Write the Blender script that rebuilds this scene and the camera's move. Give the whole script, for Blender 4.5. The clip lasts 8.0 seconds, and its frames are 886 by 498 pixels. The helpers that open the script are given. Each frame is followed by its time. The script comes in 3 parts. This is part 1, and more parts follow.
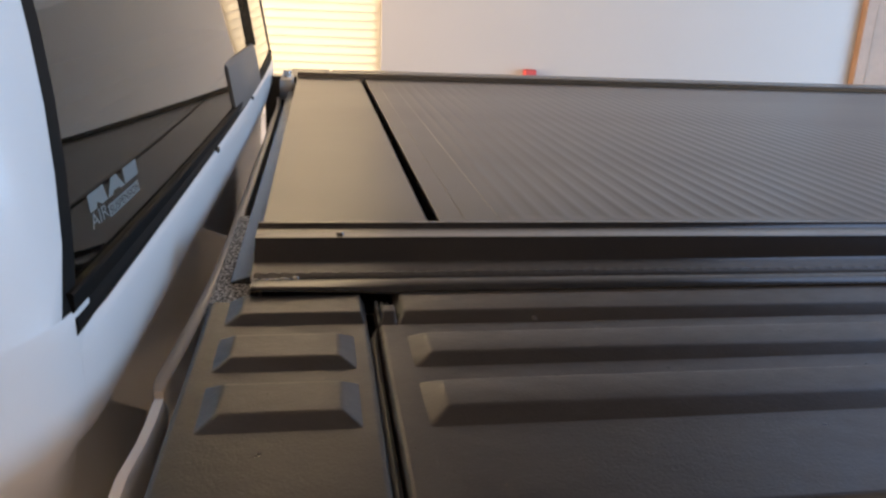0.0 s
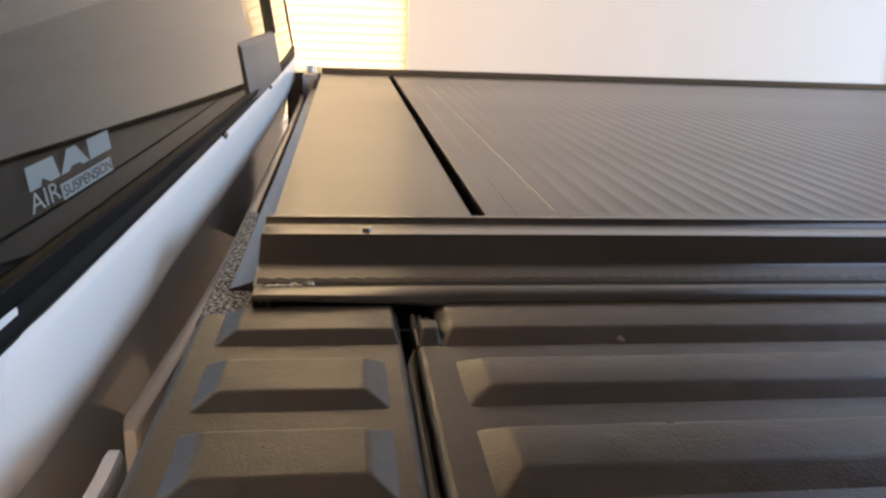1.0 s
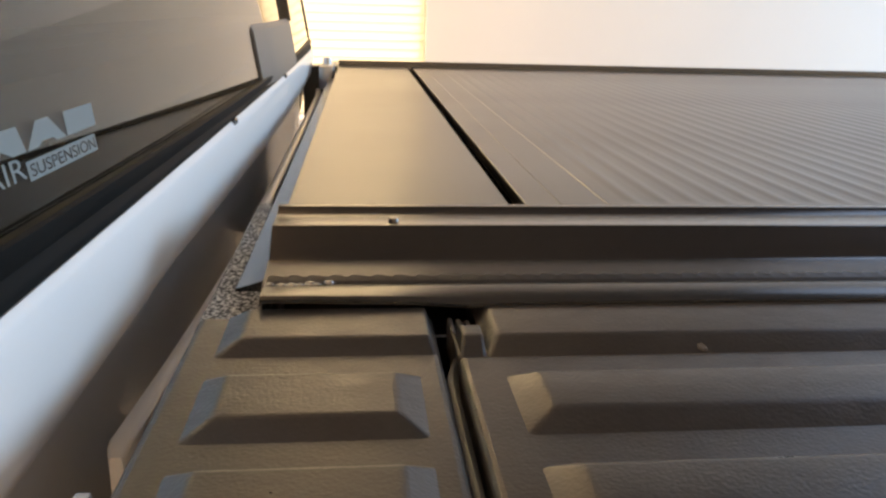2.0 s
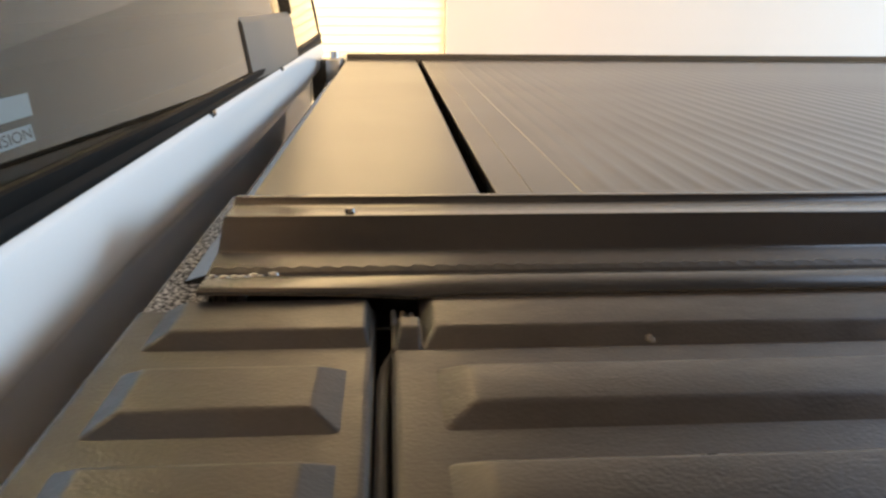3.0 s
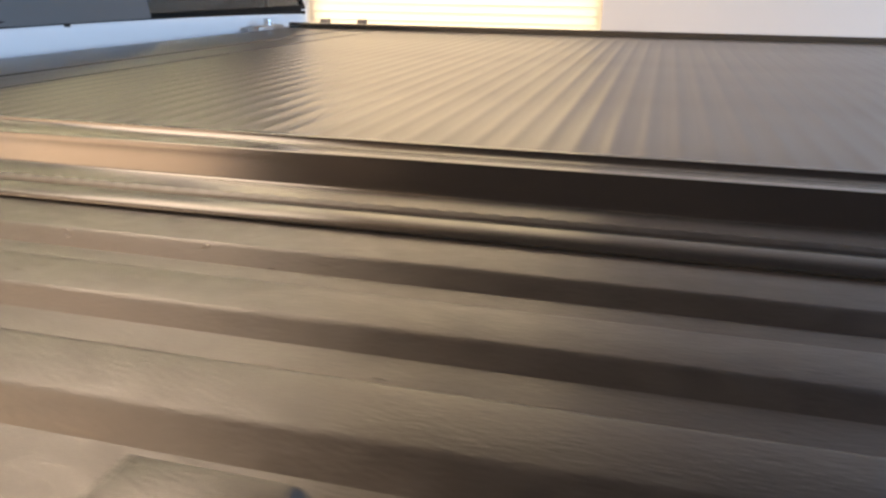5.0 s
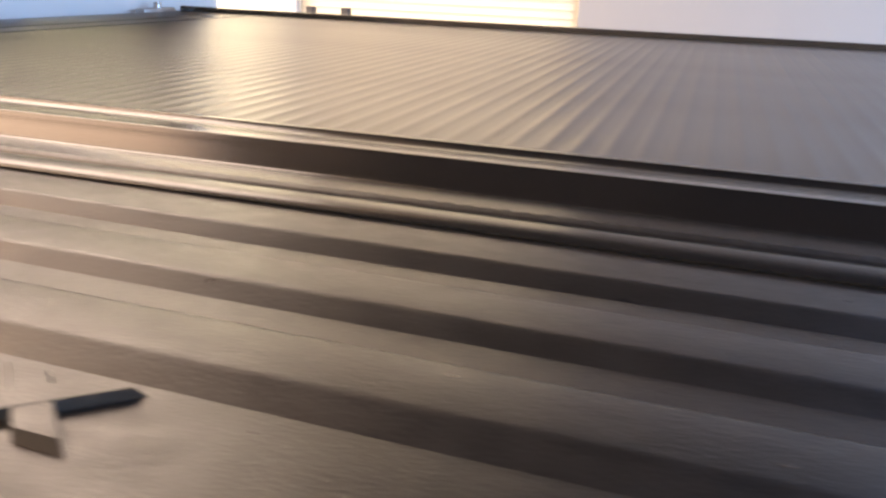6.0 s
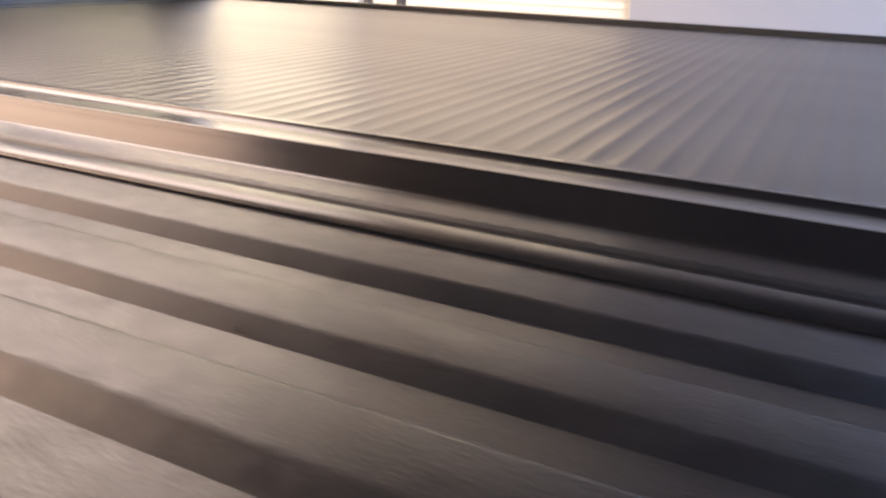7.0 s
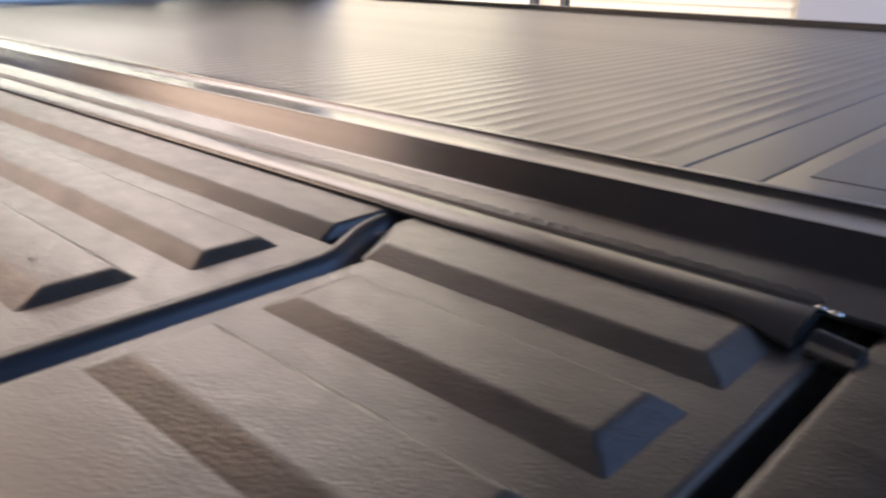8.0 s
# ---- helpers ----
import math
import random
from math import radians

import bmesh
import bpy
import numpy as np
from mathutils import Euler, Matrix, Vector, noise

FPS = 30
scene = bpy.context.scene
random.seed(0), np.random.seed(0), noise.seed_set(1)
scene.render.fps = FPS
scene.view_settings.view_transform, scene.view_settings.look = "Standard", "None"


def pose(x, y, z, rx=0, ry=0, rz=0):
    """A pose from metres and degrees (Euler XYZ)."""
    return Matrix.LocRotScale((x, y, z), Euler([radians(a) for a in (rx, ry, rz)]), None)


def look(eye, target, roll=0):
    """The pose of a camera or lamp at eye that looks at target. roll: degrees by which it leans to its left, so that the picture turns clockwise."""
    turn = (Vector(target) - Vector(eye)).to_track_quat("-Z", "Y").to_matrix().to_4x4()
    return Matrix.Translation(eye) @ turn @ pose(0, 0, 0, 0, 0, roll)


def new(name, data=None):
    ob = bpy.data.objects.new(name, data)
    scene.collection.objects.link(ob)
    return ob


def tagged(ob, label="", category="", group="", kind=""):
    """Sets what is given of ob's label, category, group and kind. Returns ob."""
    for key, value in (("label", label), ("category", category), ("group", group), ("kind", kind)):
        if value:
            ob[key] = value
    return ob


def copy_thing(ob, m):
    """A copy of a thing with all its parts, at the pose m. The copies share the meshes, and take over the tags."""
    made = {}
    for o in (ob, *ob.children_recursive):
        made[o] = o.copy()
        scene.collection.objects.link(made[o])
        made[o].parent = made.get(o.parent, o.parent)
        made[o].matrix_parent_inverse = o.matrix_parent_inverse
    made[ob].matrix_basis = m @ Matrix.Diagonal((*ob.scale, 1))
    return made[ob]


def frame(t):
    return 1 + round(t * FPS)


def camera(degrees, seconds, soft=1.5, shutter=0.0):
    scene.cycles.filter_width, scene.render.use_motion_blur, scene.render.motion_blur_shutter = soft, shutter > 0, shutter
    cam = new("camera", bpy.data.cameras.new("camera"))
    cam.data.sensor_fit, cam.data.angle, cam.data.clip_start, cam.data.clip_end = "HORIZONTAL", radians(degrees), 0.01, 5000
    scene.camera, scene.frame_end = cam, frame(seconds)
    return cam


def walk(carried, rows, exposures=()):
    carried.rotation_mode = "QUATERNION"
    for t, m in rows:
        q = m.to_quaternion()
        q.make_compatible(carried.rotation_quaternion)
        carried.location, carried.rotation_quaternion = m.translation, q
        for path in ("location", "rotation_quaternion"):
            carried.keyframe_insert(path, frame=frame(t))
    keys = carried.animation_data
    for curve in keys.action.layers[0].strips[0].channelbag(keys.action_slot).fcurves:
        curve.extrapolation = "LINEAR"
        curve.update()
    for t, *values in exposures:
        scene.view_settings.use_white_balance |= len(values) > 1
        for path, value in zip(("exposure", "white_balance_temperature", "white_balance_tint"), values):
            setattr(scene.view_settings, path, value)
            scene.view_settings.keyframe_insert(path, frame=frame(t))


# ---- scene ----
cam = camera(59.12, 8.0, soft=2.5, shutter=0.25)
walk(cam, [
    (0.0, look((-0.0886, -0.5731, 1.5642), (0.0668, 0.3660, 1.2578), 2.51)),
    (0.5, look((-0.0929, -0.5035, 1.5452), (0.0453, 0.4394, 1.2421), 2.29)),
    (1.0, look((-0.0870, -0.4669, 1.5233), (0.0378, 0.4806, 1.2288), 2.31)),
    (1.5, look((-0.0912, -0.4308, 1.5077), (0.0273, 0.5183, 1.2158), 2.09)),
    (2.8, look((-0.0743, -0.4020, 1.4983), (0.0017, 0.5486, 1.1972), 0.80)),
    (3.0, look((-0.0544, -0.4028, 1.4970), (0.0129, 0.5482, 1.1952), 0.56)),
    (3.2, look((-0.0125, -0.4102, 1.4969), (0.0240, 0.5426, 1.1957), 0.15)),
    (3.3, look((0.0276, -0.4159, 1.4969), (0.0457, 0.5378, 1.1967), -0.09)),
    (3.5, look((0.1034, -0.4272, 1.4933), (0.0811, 0.5273, 1.1959), -0.20)),
    (4.0, look((0.2865, -0.4484, 1.4931), (0.1752, 0.5005, 1.1978), -0.17)),
    (4.5, look((0.4256, -0.4057, 1.4779), (0.2251, 0.5247, 1.1711), -0.34)),
    (4.7, look((0.5061, -0.3868, 1.4775), (0.2758, 0.5343, 1.1636), -0.18)),
    (5.8, look((0.9515, -0.4281, 1.4903), (0.6769, 0.4748, 1.1595), 2.07)),
    (6.0, look((1.0392, -0.4205, 1.4896), (0.7445, 0.4755, 1.1575), 2.10)),
    (6.5, look((1.2202, -0.3770, 1.4887), (0.8802, 0.5016, 1.1534), 3.40)),
    (7.0, look((1.3860, -0.3758, 1.4927), (0.9760, 0.4681, 1.1465), 2.13)),
    (7.2, look((1.5087, -0.3893, 1.4947), (1.0567, 0.4309, 1.1439), 2.05)),
    (7.4, look((1.6681, -0.3936, 1.4944), (1.1708, 0.4003, 1.1447), 1.45)),
    (7.6, look((1.7665, -0.3978, 1.5016), (1.2114, 0.3553, 1.1483), 1.00)),
    (8.0, look((1.8736, -0.3388, 1.4891), (1.2374, 0.3509, 1.1434), 0.79)),
], exposures=[
    (0.0, -0.06, 7600, 17), (0.5, 0.22, 8000, 18), (1.5, 0.52, 8700, 16), (3.0, 0.66, 9150, 13), (3.5, 0.72, 9450, 14),
    (4.5, 0.30, 7900, 14), (5.8, 0.13, 6900, 19), (6.5, 0.0, 6500, 22), (7.0, -0.04, 6250, 23), (7.5, -0.15, 6100, 21.5), (8.0, -0.28, 5850, 18.5),
])

# ---- light: sky outside, daylight at the open garage door, sun-lit blind, added fills ----
world = bpy.data.worlds.new("sky")
scene.world = world
world.use_nodes = True
wn = world.node_tree.nodes
wl = world.node_tree.links
sky = wn.new("ShaderNodeTexSky")
sky.sky_type = "NISHITA"
sky.sun_disc = False
sky.sun_elevation = radians(32)
sky.sun_rotation = radians(-20)
wl.new(sky.outputs["Color"], wn["Background"].inputs["Color"])
wn["Background"].inputs["Strength"].default_value = 0.08

sun_data = bpy.data.lights.new("sun", "SUN")
sun_data.energy = 3.0
sun_data.angle = radians(0.5)
sun_data.color = (1.0, 0.90, 0.74)
sun = new("sun", sun_data)
sun.matrix_world = look((-2.0, 9.0, 6.0), (-0.6, 4.2, 1.4))


def area_lamp(name, eye, target, w, h, energy, colour):
    d = bpy.data.lights.new(name, "AREA")
    d.shape = "RECTANGLE"
    d.size, d.size_y = w, h
    d.energy = energy
    d.color = colour
    ob = new(name, d)
    ob.matrix_world = look(eye, target)
    return ob


# daylight in the garage door opening, and in the window opening behind the blind
area_lamp("door_daylight", (5.15, 0.9, 1.45), (0.0, 0.9, 1.45), 4.6, 2.6, 390, (0.33, 0.60, 1.0))
area_lamp("window_daylight", (-0.62, 4.42, 1.55), (-0.62, 0.0, 1.55), 1.7, 1.3, 36, (1.0, 0.87, 0.68))
# fill lamps behind two made-up windows, to brighten the lid and cover
area_lamp("high_window_fill", (-0.61, 4.42, 3.15), (-0.61, 0.0, 3.15), 1.6, 1.25, 47, (1.0, 0.90, 0.78))
area_lamp("tall_window_fill", (-2.95, 4.42, 2.45), (-2.95, 0.0, 2.45), 2.5, 2.8, 255, (0.97, 1.0, 0.90))
# the shop light under the ceiling
area_lamp("shop_light", (-3.1, 2.7, 4.105), (-3.1, 2.7, 0.0), 3.5, 2.1, 100, (1.0, 0.80, 0.63))
# invented warm lamp out of view, for the orange on rail and ribs
area_lamp("warm_fill", (-2.40, -0.02, 4.03), (-2.40, -0.02, 0.0), 2.5, 1.3, 44, (1.0, 0.63, 0.36))
# added blue lamp over a made-up roof gap at the rear, for blue rib ends
area_lamp("roof_blue_fill", (3.8, 2.6, 4.30), (3.8, 2.6, 0.0), 2.2, 3.0, 30, (0.34, 0.56, 1.0))
# daylight in the front doorway
area_lamp("front_daylight", (-5.12, 1.6, 2.10), (0.0, 1.6, 2.10), 4.2, 3.0, 560, (1.0, 0.82, 0.62))


# ---- materials ----
def material(name, base, rough, metal=0.0, spec=0.5, grain=0.0, grain_scale=400.0, bump=0.0, bump_scale=900.0, stain=0.0, stain_scale=9.0, rough_var=0.0, coat=0.0, stretch=1.0, swell=0.0, swell_scale=90.0):
    m = bpy.data.materials.new(name)
    m.use_nodes = True
    nt = m.node_tree
    b = nt.nodes["Principled BSDF"]
    b.inputs["Base Color"].default_value = (*base, 1)
    b.inputs["Roughness"].default_value = rough
    b.inputs["Metallic"].default_value = metal
    b.inputs["Specular IOR Level"].default_value = spec
    b.inputs["Coat Weight"].default_value = coat
    b.inputs["Coat Roughness"].default_value = 0.04
    co = nt.nodes.new("ShaderNodeTexCoord")

    def noise_tex(scale, detail=3.0, along=1.0):
        n = nt.nodes.new("ShaderNodeTexNoise")
        n.inputs["Scale"].default_value = scale
        n.inputs["Detail"].default_value = detail
        mp = nt.nodes.new("ShaderNodeMapping")
        mp.inputs["Scale"].default_value = (along, 1.0, 1.0)
        nt.links.new(co.outputs["Object"], mp.inputs["Vector"])
        nt.links.new(mp.outputs["Vector"], n.inputs["Vector"])
        return n

    if grain or stain:
        fine, wide = noise_tex(grain_scale), noise_tex(stain_scale, 5.0, stretch)
        mix = nt.nodes.new("ShaderNodeMath")
        mix.operation = "MULTIPLY_ADD"
        mix.inputs[1].default_value = grain
        sc = nt.nodes.new("ShaderNodeMath")
        sc.operation = "MULTIPLY_ADD"
        sc.inputs[1].default_value = stain
        sc.inputs[2].default_value = 1.0 - 0.5 * (grain + stain)
        nt.links.new(wide.outputs["Fac"], sc.inputs[0])
        nt.links.new(fine.outputs["Fac"], mix.inputs[0])
        nt.links.new(sc.outputs[0], mix.inputs[2])
        col = nt.nodes.new("ShaderNodeMix")
        col.data_type = "RGBA"
        col.blend_type = "MULTIPLY"
        col.inputs["Factor"].default_value = 1.0
        col.inputs["A"].default_value = (*base, 1)
        nt.links.new(mix.outputs[0], col.inputs["B"])
        nt.links.new(col.outputs["Result"], b.inputs["Base Color"])
        if rough_var:
            rv = nt.nodes.new("ShaderNodeMath")
            rv.operation = "MULTIPLY_ADD"
            rv.inputs[1].default_value = rough_var
            rv.inputs[2].default_value = rough - rough_var * 0.5
            nt.links.new(wide.outputs["Fac"], rv.inputs[0])
            nt.links.new(rv.outputs[0], b.inputs["Roughness"])
    if bump:
        bn = noise_tex(bump_scale, 2.0)
        bp = nt.nodes.new("ShaderNodeBump")
        bp.inputs["Strength"].default_value = bump
        bp.inputs["Distance"].default_value = 0.0006
        nt.links.new(bn.outputs["Fac"], bp.inputs["Height"])
        nt.links.new(bp.outputs["Normal"], b.inputs["Normal"])
        if swell:
            sn = noise_tex(swell_scale, 4.0, 0.6)
            sp = nt.nodes.new("ShaderNodeBump")
            sp.inputs["Strength"].default_value = swell
            sp.inputs["Distance"].default_value = 0.002
            nt.links.new(sn.outputs["Fac"], sp.inputs["Height"])
            nt.links.new(sp.outputs["Normal"], bp.inputs["Normal"])
    return m


M_LID = material("grained_black_plastic", (0.021, 0.0200, 0.0192), 0.34, spec=0.9, grain=0.7, grain_scale=420, bump=0.30, bump_scale=700, stain=0.6, stain_scale=110, rough_var=0.28, stretch=0.7, swell=0.13, swell_scale=75)
M_RAIL = material("black_powder_coat", (0.015, 0.014, 0.0135), 0.19, spec=0.95, grain=0.1, bump=0.05, bump_scale=1500, stain=0.15, stain_scale=30, rough_var=0.05, stretch=0.12)
M_COVER = material("matte_black_slat", (0.031, 0.030, 0.029), 0.31, spec=0.85, grain=0.2, bump=0.06, bump_scale=1300, stain=0.3, stain_scale=6, rough_var=0.08)
M_SLAB = material("satin_dark_grey_rail", (0.10, 0.10, 0.10), 0.42, spec=0.5, grain=0.1, stain=0.15, rough_var=0.06)
M_GASKET = material("satin_black_rubber", (0.020, 0.021, 0.024), 0.30, spec=0.8, grain=0.3, stain=0.3, rough_var=0.1)
M_SEAL = material("black_rubber", (0.014, 0.014, 0.014), 0.22, spec=0.9, grain=0.3, stain=0.3, rough_var=0.1)
# near black, so that the cab's inner shade lies in the lining's colour
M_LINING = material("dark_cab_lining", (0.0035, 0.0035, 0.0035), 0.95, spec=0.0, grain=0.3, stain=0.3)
M_TAPE = material("satin_black_tape", (0.018, 0.018, 0.018), 0.38, spec=0.85, grain=0.4, stain=0.4, stain_scale=60, rough_var=0.15, bump=0.2, bump_scale=700)
M_DARK = material("dark_gap_plastic", (0.006, 0.006, 0.006), 0.6, spec=0.1, grain=0.3, stain=0.3)
M_WHITE = material("white_car_paint", (0.78, 0.79, 0.80), 0.42, coat=0.25, stain=0.05, stain_scale=5, grain=0.02)
M_CHROME = material("bright_steel", (0.6, 0.6, 0.6), 0.25, metal=1.0, stain=0.3, stain_scale=60, rough_var=0.2)
M_STEEL = material("zinc_bracket", (0.45, 0.46, 0.47), 0.4, metal=1.0, stain=0.4, stain_scale=40, rough_var=0.2)
M_FOAM = material("speckled_foam", (0.16, 0.16, 0.15), 0.7, bump=1.0, bump_scale=800)
ft = M_FOAM.node_tree
fv = ft.nodes.new("ShaderNodeTexNoise")
fv.inputs["Scale"].default_value = 650.0
fv.inputs["Detail"].default_value = 1.0
fr = ft.nodes.new("ShaderNodeValToRGB")
fr.color_ramp.elements[0].position, fr.color_ramp.elements[1].position = 0.42, 0.66
fr.color_ramp.elements[0].color, fr.color_ramp.elements[1].color = (0.02, 0.02, 0.02, 1), (0.90, 0.90, 0.86, 1)
fc = ft.nodes.new("ShaderNodeTexCoord")
ft.links.new(fc.outputs["Object"], fv.inputs["Vector"])
ft.links.new(fv.outputs["Fac"], fr.inputs["Fac"])
ft.links.new(fr.outputs["Color"], ft.nodes["Principled BSDF"].inputs["Base Color"])
M_DECAL = material("pale_grey_vinyl", (0.17, 0.20, 0.205), 0.5, grain=0.08, stain=0.08)
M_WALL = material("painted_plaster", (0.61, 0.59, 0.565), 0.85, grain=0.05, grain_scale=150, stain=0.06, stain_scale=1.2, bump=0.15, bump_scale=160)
# darker copy of the plaster: weaker light put into the lower wall's colour
M_WALL_LOW = material("lower_wall_tone", (0.46, 0.445, 0.425), 0.85, grain=0.05, grain_scale=150, stain=0.08, stain_scale=1.1, bump=0.15, bump_scale=160)
M_NEAR = material("tan_block_wall", (0.52, 0.43, 0.33), 0.85, grain=0.2, grain_scale=90, stain=0.3, stain_scale=2)
M_UPPER = material("dark_upper_wall", (0.34, 0.31, 0.29), 0.8, grain=0.3, grain_scale=60, stain=0.4, stain_scale=3)
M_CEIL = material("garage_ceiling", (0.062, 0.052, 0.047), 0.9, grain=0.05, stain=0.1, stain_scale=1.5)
M_CEIL_DARKEST = material("ceiling_darkest_tone", (0.026, 0.026, 0.030), 0.9, grain=0.1, stain=0.2, stain_scale=1.5)
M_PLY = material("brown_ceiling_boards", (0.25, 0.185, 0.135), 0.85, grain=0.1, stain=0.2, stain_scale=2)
M_FLOOR = material("concrete_floor", (0.26, 0.225, 0.19), 0.6, grain=0.3, grain_scale=60, stain=0.5, stain_scale=1.5, rough_var=0.2)
M_WOOD = material("brown_stained_wood", (0.34, 0.20, 0.12), 0.5, grain=0.2, grain_scale=30, stain=0.4, stain_scale=6)
M_TRIM = material("white_trim_paint", (0.8, 0.79, 0.77), 0.5, grain=0.03, stain=0.05)
M_RED = material("red_plastic", (0.55, 0.08, 0.08), 0.45, grain=0.05, stain=0.1)
M_POST = material("dark_grey_post", (0.05, 0.05, 0.055), 0.5, grain=0.1, stain=0.2)
M_TYRE = material("tyre_rubber", (0.02, 0.02, 0.02), 0.75, grain=0.3, stain=0.3)
M_ASPH = material("driveway_asphalt", (0.06, 0.06, 0.06), 0.9, grain=0.6, grain_scale=80, stain=0.4, stain_scale=1.0)

# tinted glass of the cab's rear window
M_GLASS = bpy.data.materials.new("tinted_glass")
M_GLASS.use_nodes = True
gb = M_GLASS.node_tree.nodes["Principled BSDF"]
gb.inputs["Base Color"].default_value = (0.42, 0.465, 0.43, 1)
gb.inputs["Roughness"].default_value = 0.015
gb.inputs["Transmission Weight"].default_value = 1.0
gb.inputs["IOR"].default_value = 1.37

# blind slats: thin white vinyl that lets light through
M_BLIND = bpy.data.materials.new("translucent_vinyl")
M_BLIND.use_nodes = True
bt = M_BLIND.node_tree
for n in list(bt.nodes):
    if n.type == "BSDF_PRINCIPLED":
        bt.nodes.remove(n)
bd, btr, bm_ = bt.nodes.new("ShaderNodeBsdfDiffuse"), bt.nodes.new("ShaderNodeBsdfTranslucent"), bt.nodes.new("ShaderNodeMixShader")
bd.inputs["Color"].default_value = (0.82, 0.79, 0.72, 1)
btr.inputs["Color"].default_value = (0.80, 0.76, 0.65, 1)
bm_.inputs["Fac"].default_value = 0.5
bt.links.new(bd.outputs[0], bm_.inputs[1])
bt.links.new(btr.outputs[0], bm_.inputs[2])
bt.links.new(bm_.outputs[0], bt.nodes["Material Output"].inputs["Surface"])


# ---- mesh helpers ----
def thing(name, label, category, at=(0, 0, 0), kind="", group=""):
    return_ob = new(name)
    return_ob.location = at
    return_ob.empty_display_size = 0.05
    return tagged(return_ob, label, category, group, kind)


def part(name, bm, mat, parent=None, label="", smooth=False, sharp=38):
    """Links a bmesh, in world places, as one mesh object under its thing or part."""
    me = bpy.data.meshes.new(name)
    if smooth:
        for f in bm.faces:
            f.smooth = True
    bmesh.ops.recalc_face_normals(bm, faces=bm.faces)
    bm.to_mesh(me)
    bm.free()
    me.materials.append(mat)
    ob = new(name, me)
    if parent is not None:
        place_under(ob, parent)
    if smooth:
        me.set_sharp_from_angle(angle=radians(sharp))
    return tagged(ob, label)


def place_under(ob, parent):
    """Parents ob and keeps it where it stands."""
    at = Vector((0, 0, 0))
    p = parent
    while p is not None:
        at += p.location
        p = p.parent
    ob.parent = parent
    ob.location = ob.location - at


def box(x0, x1, y0, y1, z0, z1, bevel=0.0, segments=2, bm=None):
    bm = bm or bmesh.new()
    vs = bmesh.ops.create_cube(bm, size=1.0)["verts"]
    for v in vs:
        v.co = Vector(((x0 + x1) / 2 + v.co.x * (x1 - x0), (y0 + y1) / 2 + v.co.y * (y1 - y0), (z0 + z1) / 2 + v.co.z * (z1 - z0)))
    if bevel:
        es = list({e for v in vs for e in v.link_edges})
        bmesh.ops.bevel(bm, geom=es, offset=bevel, segments=segments, profile=0.5, affect="EDGES")
    return bm


def sweep(profile, stations, place, closed=True, bm=None, caps=True):
    """A profile of (a, b) carried along stations: place(s, a, b) gives the point."""
    bm = bm or bmesh.new()
    rings = [[bm.verts.new(place(s, a, b)) for a, b in profile] for s in stations]
    n = len(profile)
    for r0, r1 in zip(rings, rings[1:]):
        for i in range(n if closed else n - 1):
            j = (i + 1) % n
            bm.faces.new((r0[i], r0[j], r1[j], r1[i]))
    if caps and closed:
        bm.faces.new(rings[0])
        bm.faces.new(rings[-1][::-1])
    return bm


def along_x(profile, x0, x1, bm=None):
    return sweep(profile, (x0, x1), lambda s, a, b: (s, a, b), bm=bm)


def along_y(profile, y0, y1, bm=None, n=1):
    return sweep(profile, [y0 + (y1 - y0) * i / n for i in range(n + 1)], lambda s, a, b: (a, s, b), bm=bm)


def frustum(x0, x1, y0, y1, z0, z1, sx0, sx1, sy0, sy1, bevel=0.0015, segments=2):
    """A raised rib: base rectangle, and a top set in by the four slopes."""
    bm = bmesh.new()
    base = [bm.verts.new(p) for p in ((x0, y0, z0), (x1, y0, z0), (x1, y1, z0), (x0, y1, z0))]
    top = [bm.verts.new(p) for p in ((x0 + sx0, y0 + sy0, z1), (x1 - sx1, y0 + sy0, z1), (x1 - sx1, y1 - sy1, z1), (x0 + sx0, y1 - sy1, z1))]
    bm.faces.new(base[::-1])
    bm.faces.new(top)
    for i in range(4):
        bm.faces.new((base[i], base[(i + 1) % 4], top[(i + 1) % 4], top[i]))
    if bevel:
        es = [e for e in bm.edges if any(v in top for v in e.verts)]
        bmesh.ops.bevel(bm, geom=es, offset=bevel, segments=segments, profile=0.5, affect="EDGES")
    return bm


def prism(base, top, z0, z1, bevel=0.0012):
    """A raised shape on any outline, with sloping sides."""
    bm = bmesh.new()
    lo = [bm.verts.new((x, y, z0)) for x, y in base]
    hi = [bm.verts.new((x, y, z1)) for x, y in top]
    bm.faces.new(lo[::-1])
    bm.faces.new(hi)
    n = len(lo)
    for i in range(n):
        bm.faces.new((lo[i], lo[(i + 1) % n], hi[(i + 1) % n], hi[i]))
    bmesh.ops.bevel(bm, geom=[e for e in bm.edges if any(v in hi for v in e.verts)], offset=bevel, segments=2, profile=0.5, affect="EDGES")
    return bm


def cylinder(p0, p1, r0, r1=None, n=20, bm=None):
    bm = bm or bmesh.new()
    r1 = r0 if r1 is None else r1
    p0, p1 = Vector(p0), Vector(p1)
    q = (p1 - p0).to_track_quat("Z", "Y")
    rings = []
    for p, r in ((p0, r0), (p1, r1)):
        rings.append([bm.verts.new(p + q @ Vector((r * math.cos(2 * math.pi * i / n), r * math.sin(2 * math.pi * i / n), 0))) for i in range(n)])
    for i in range(n):
        bm.faces.new((rings[0][i], rings[0][(i + 1) % n], rings[1][(i + 1) % n], rings[1][i]))
    bm.faces.new(rings[0][::-1])
    bm.faces.new(rings[1])
    return bm


# ---- the garage ----
def wall(name, bm, mat, label):
    return tagged(part(name, bm, mat), label, "wall", kind="structure")


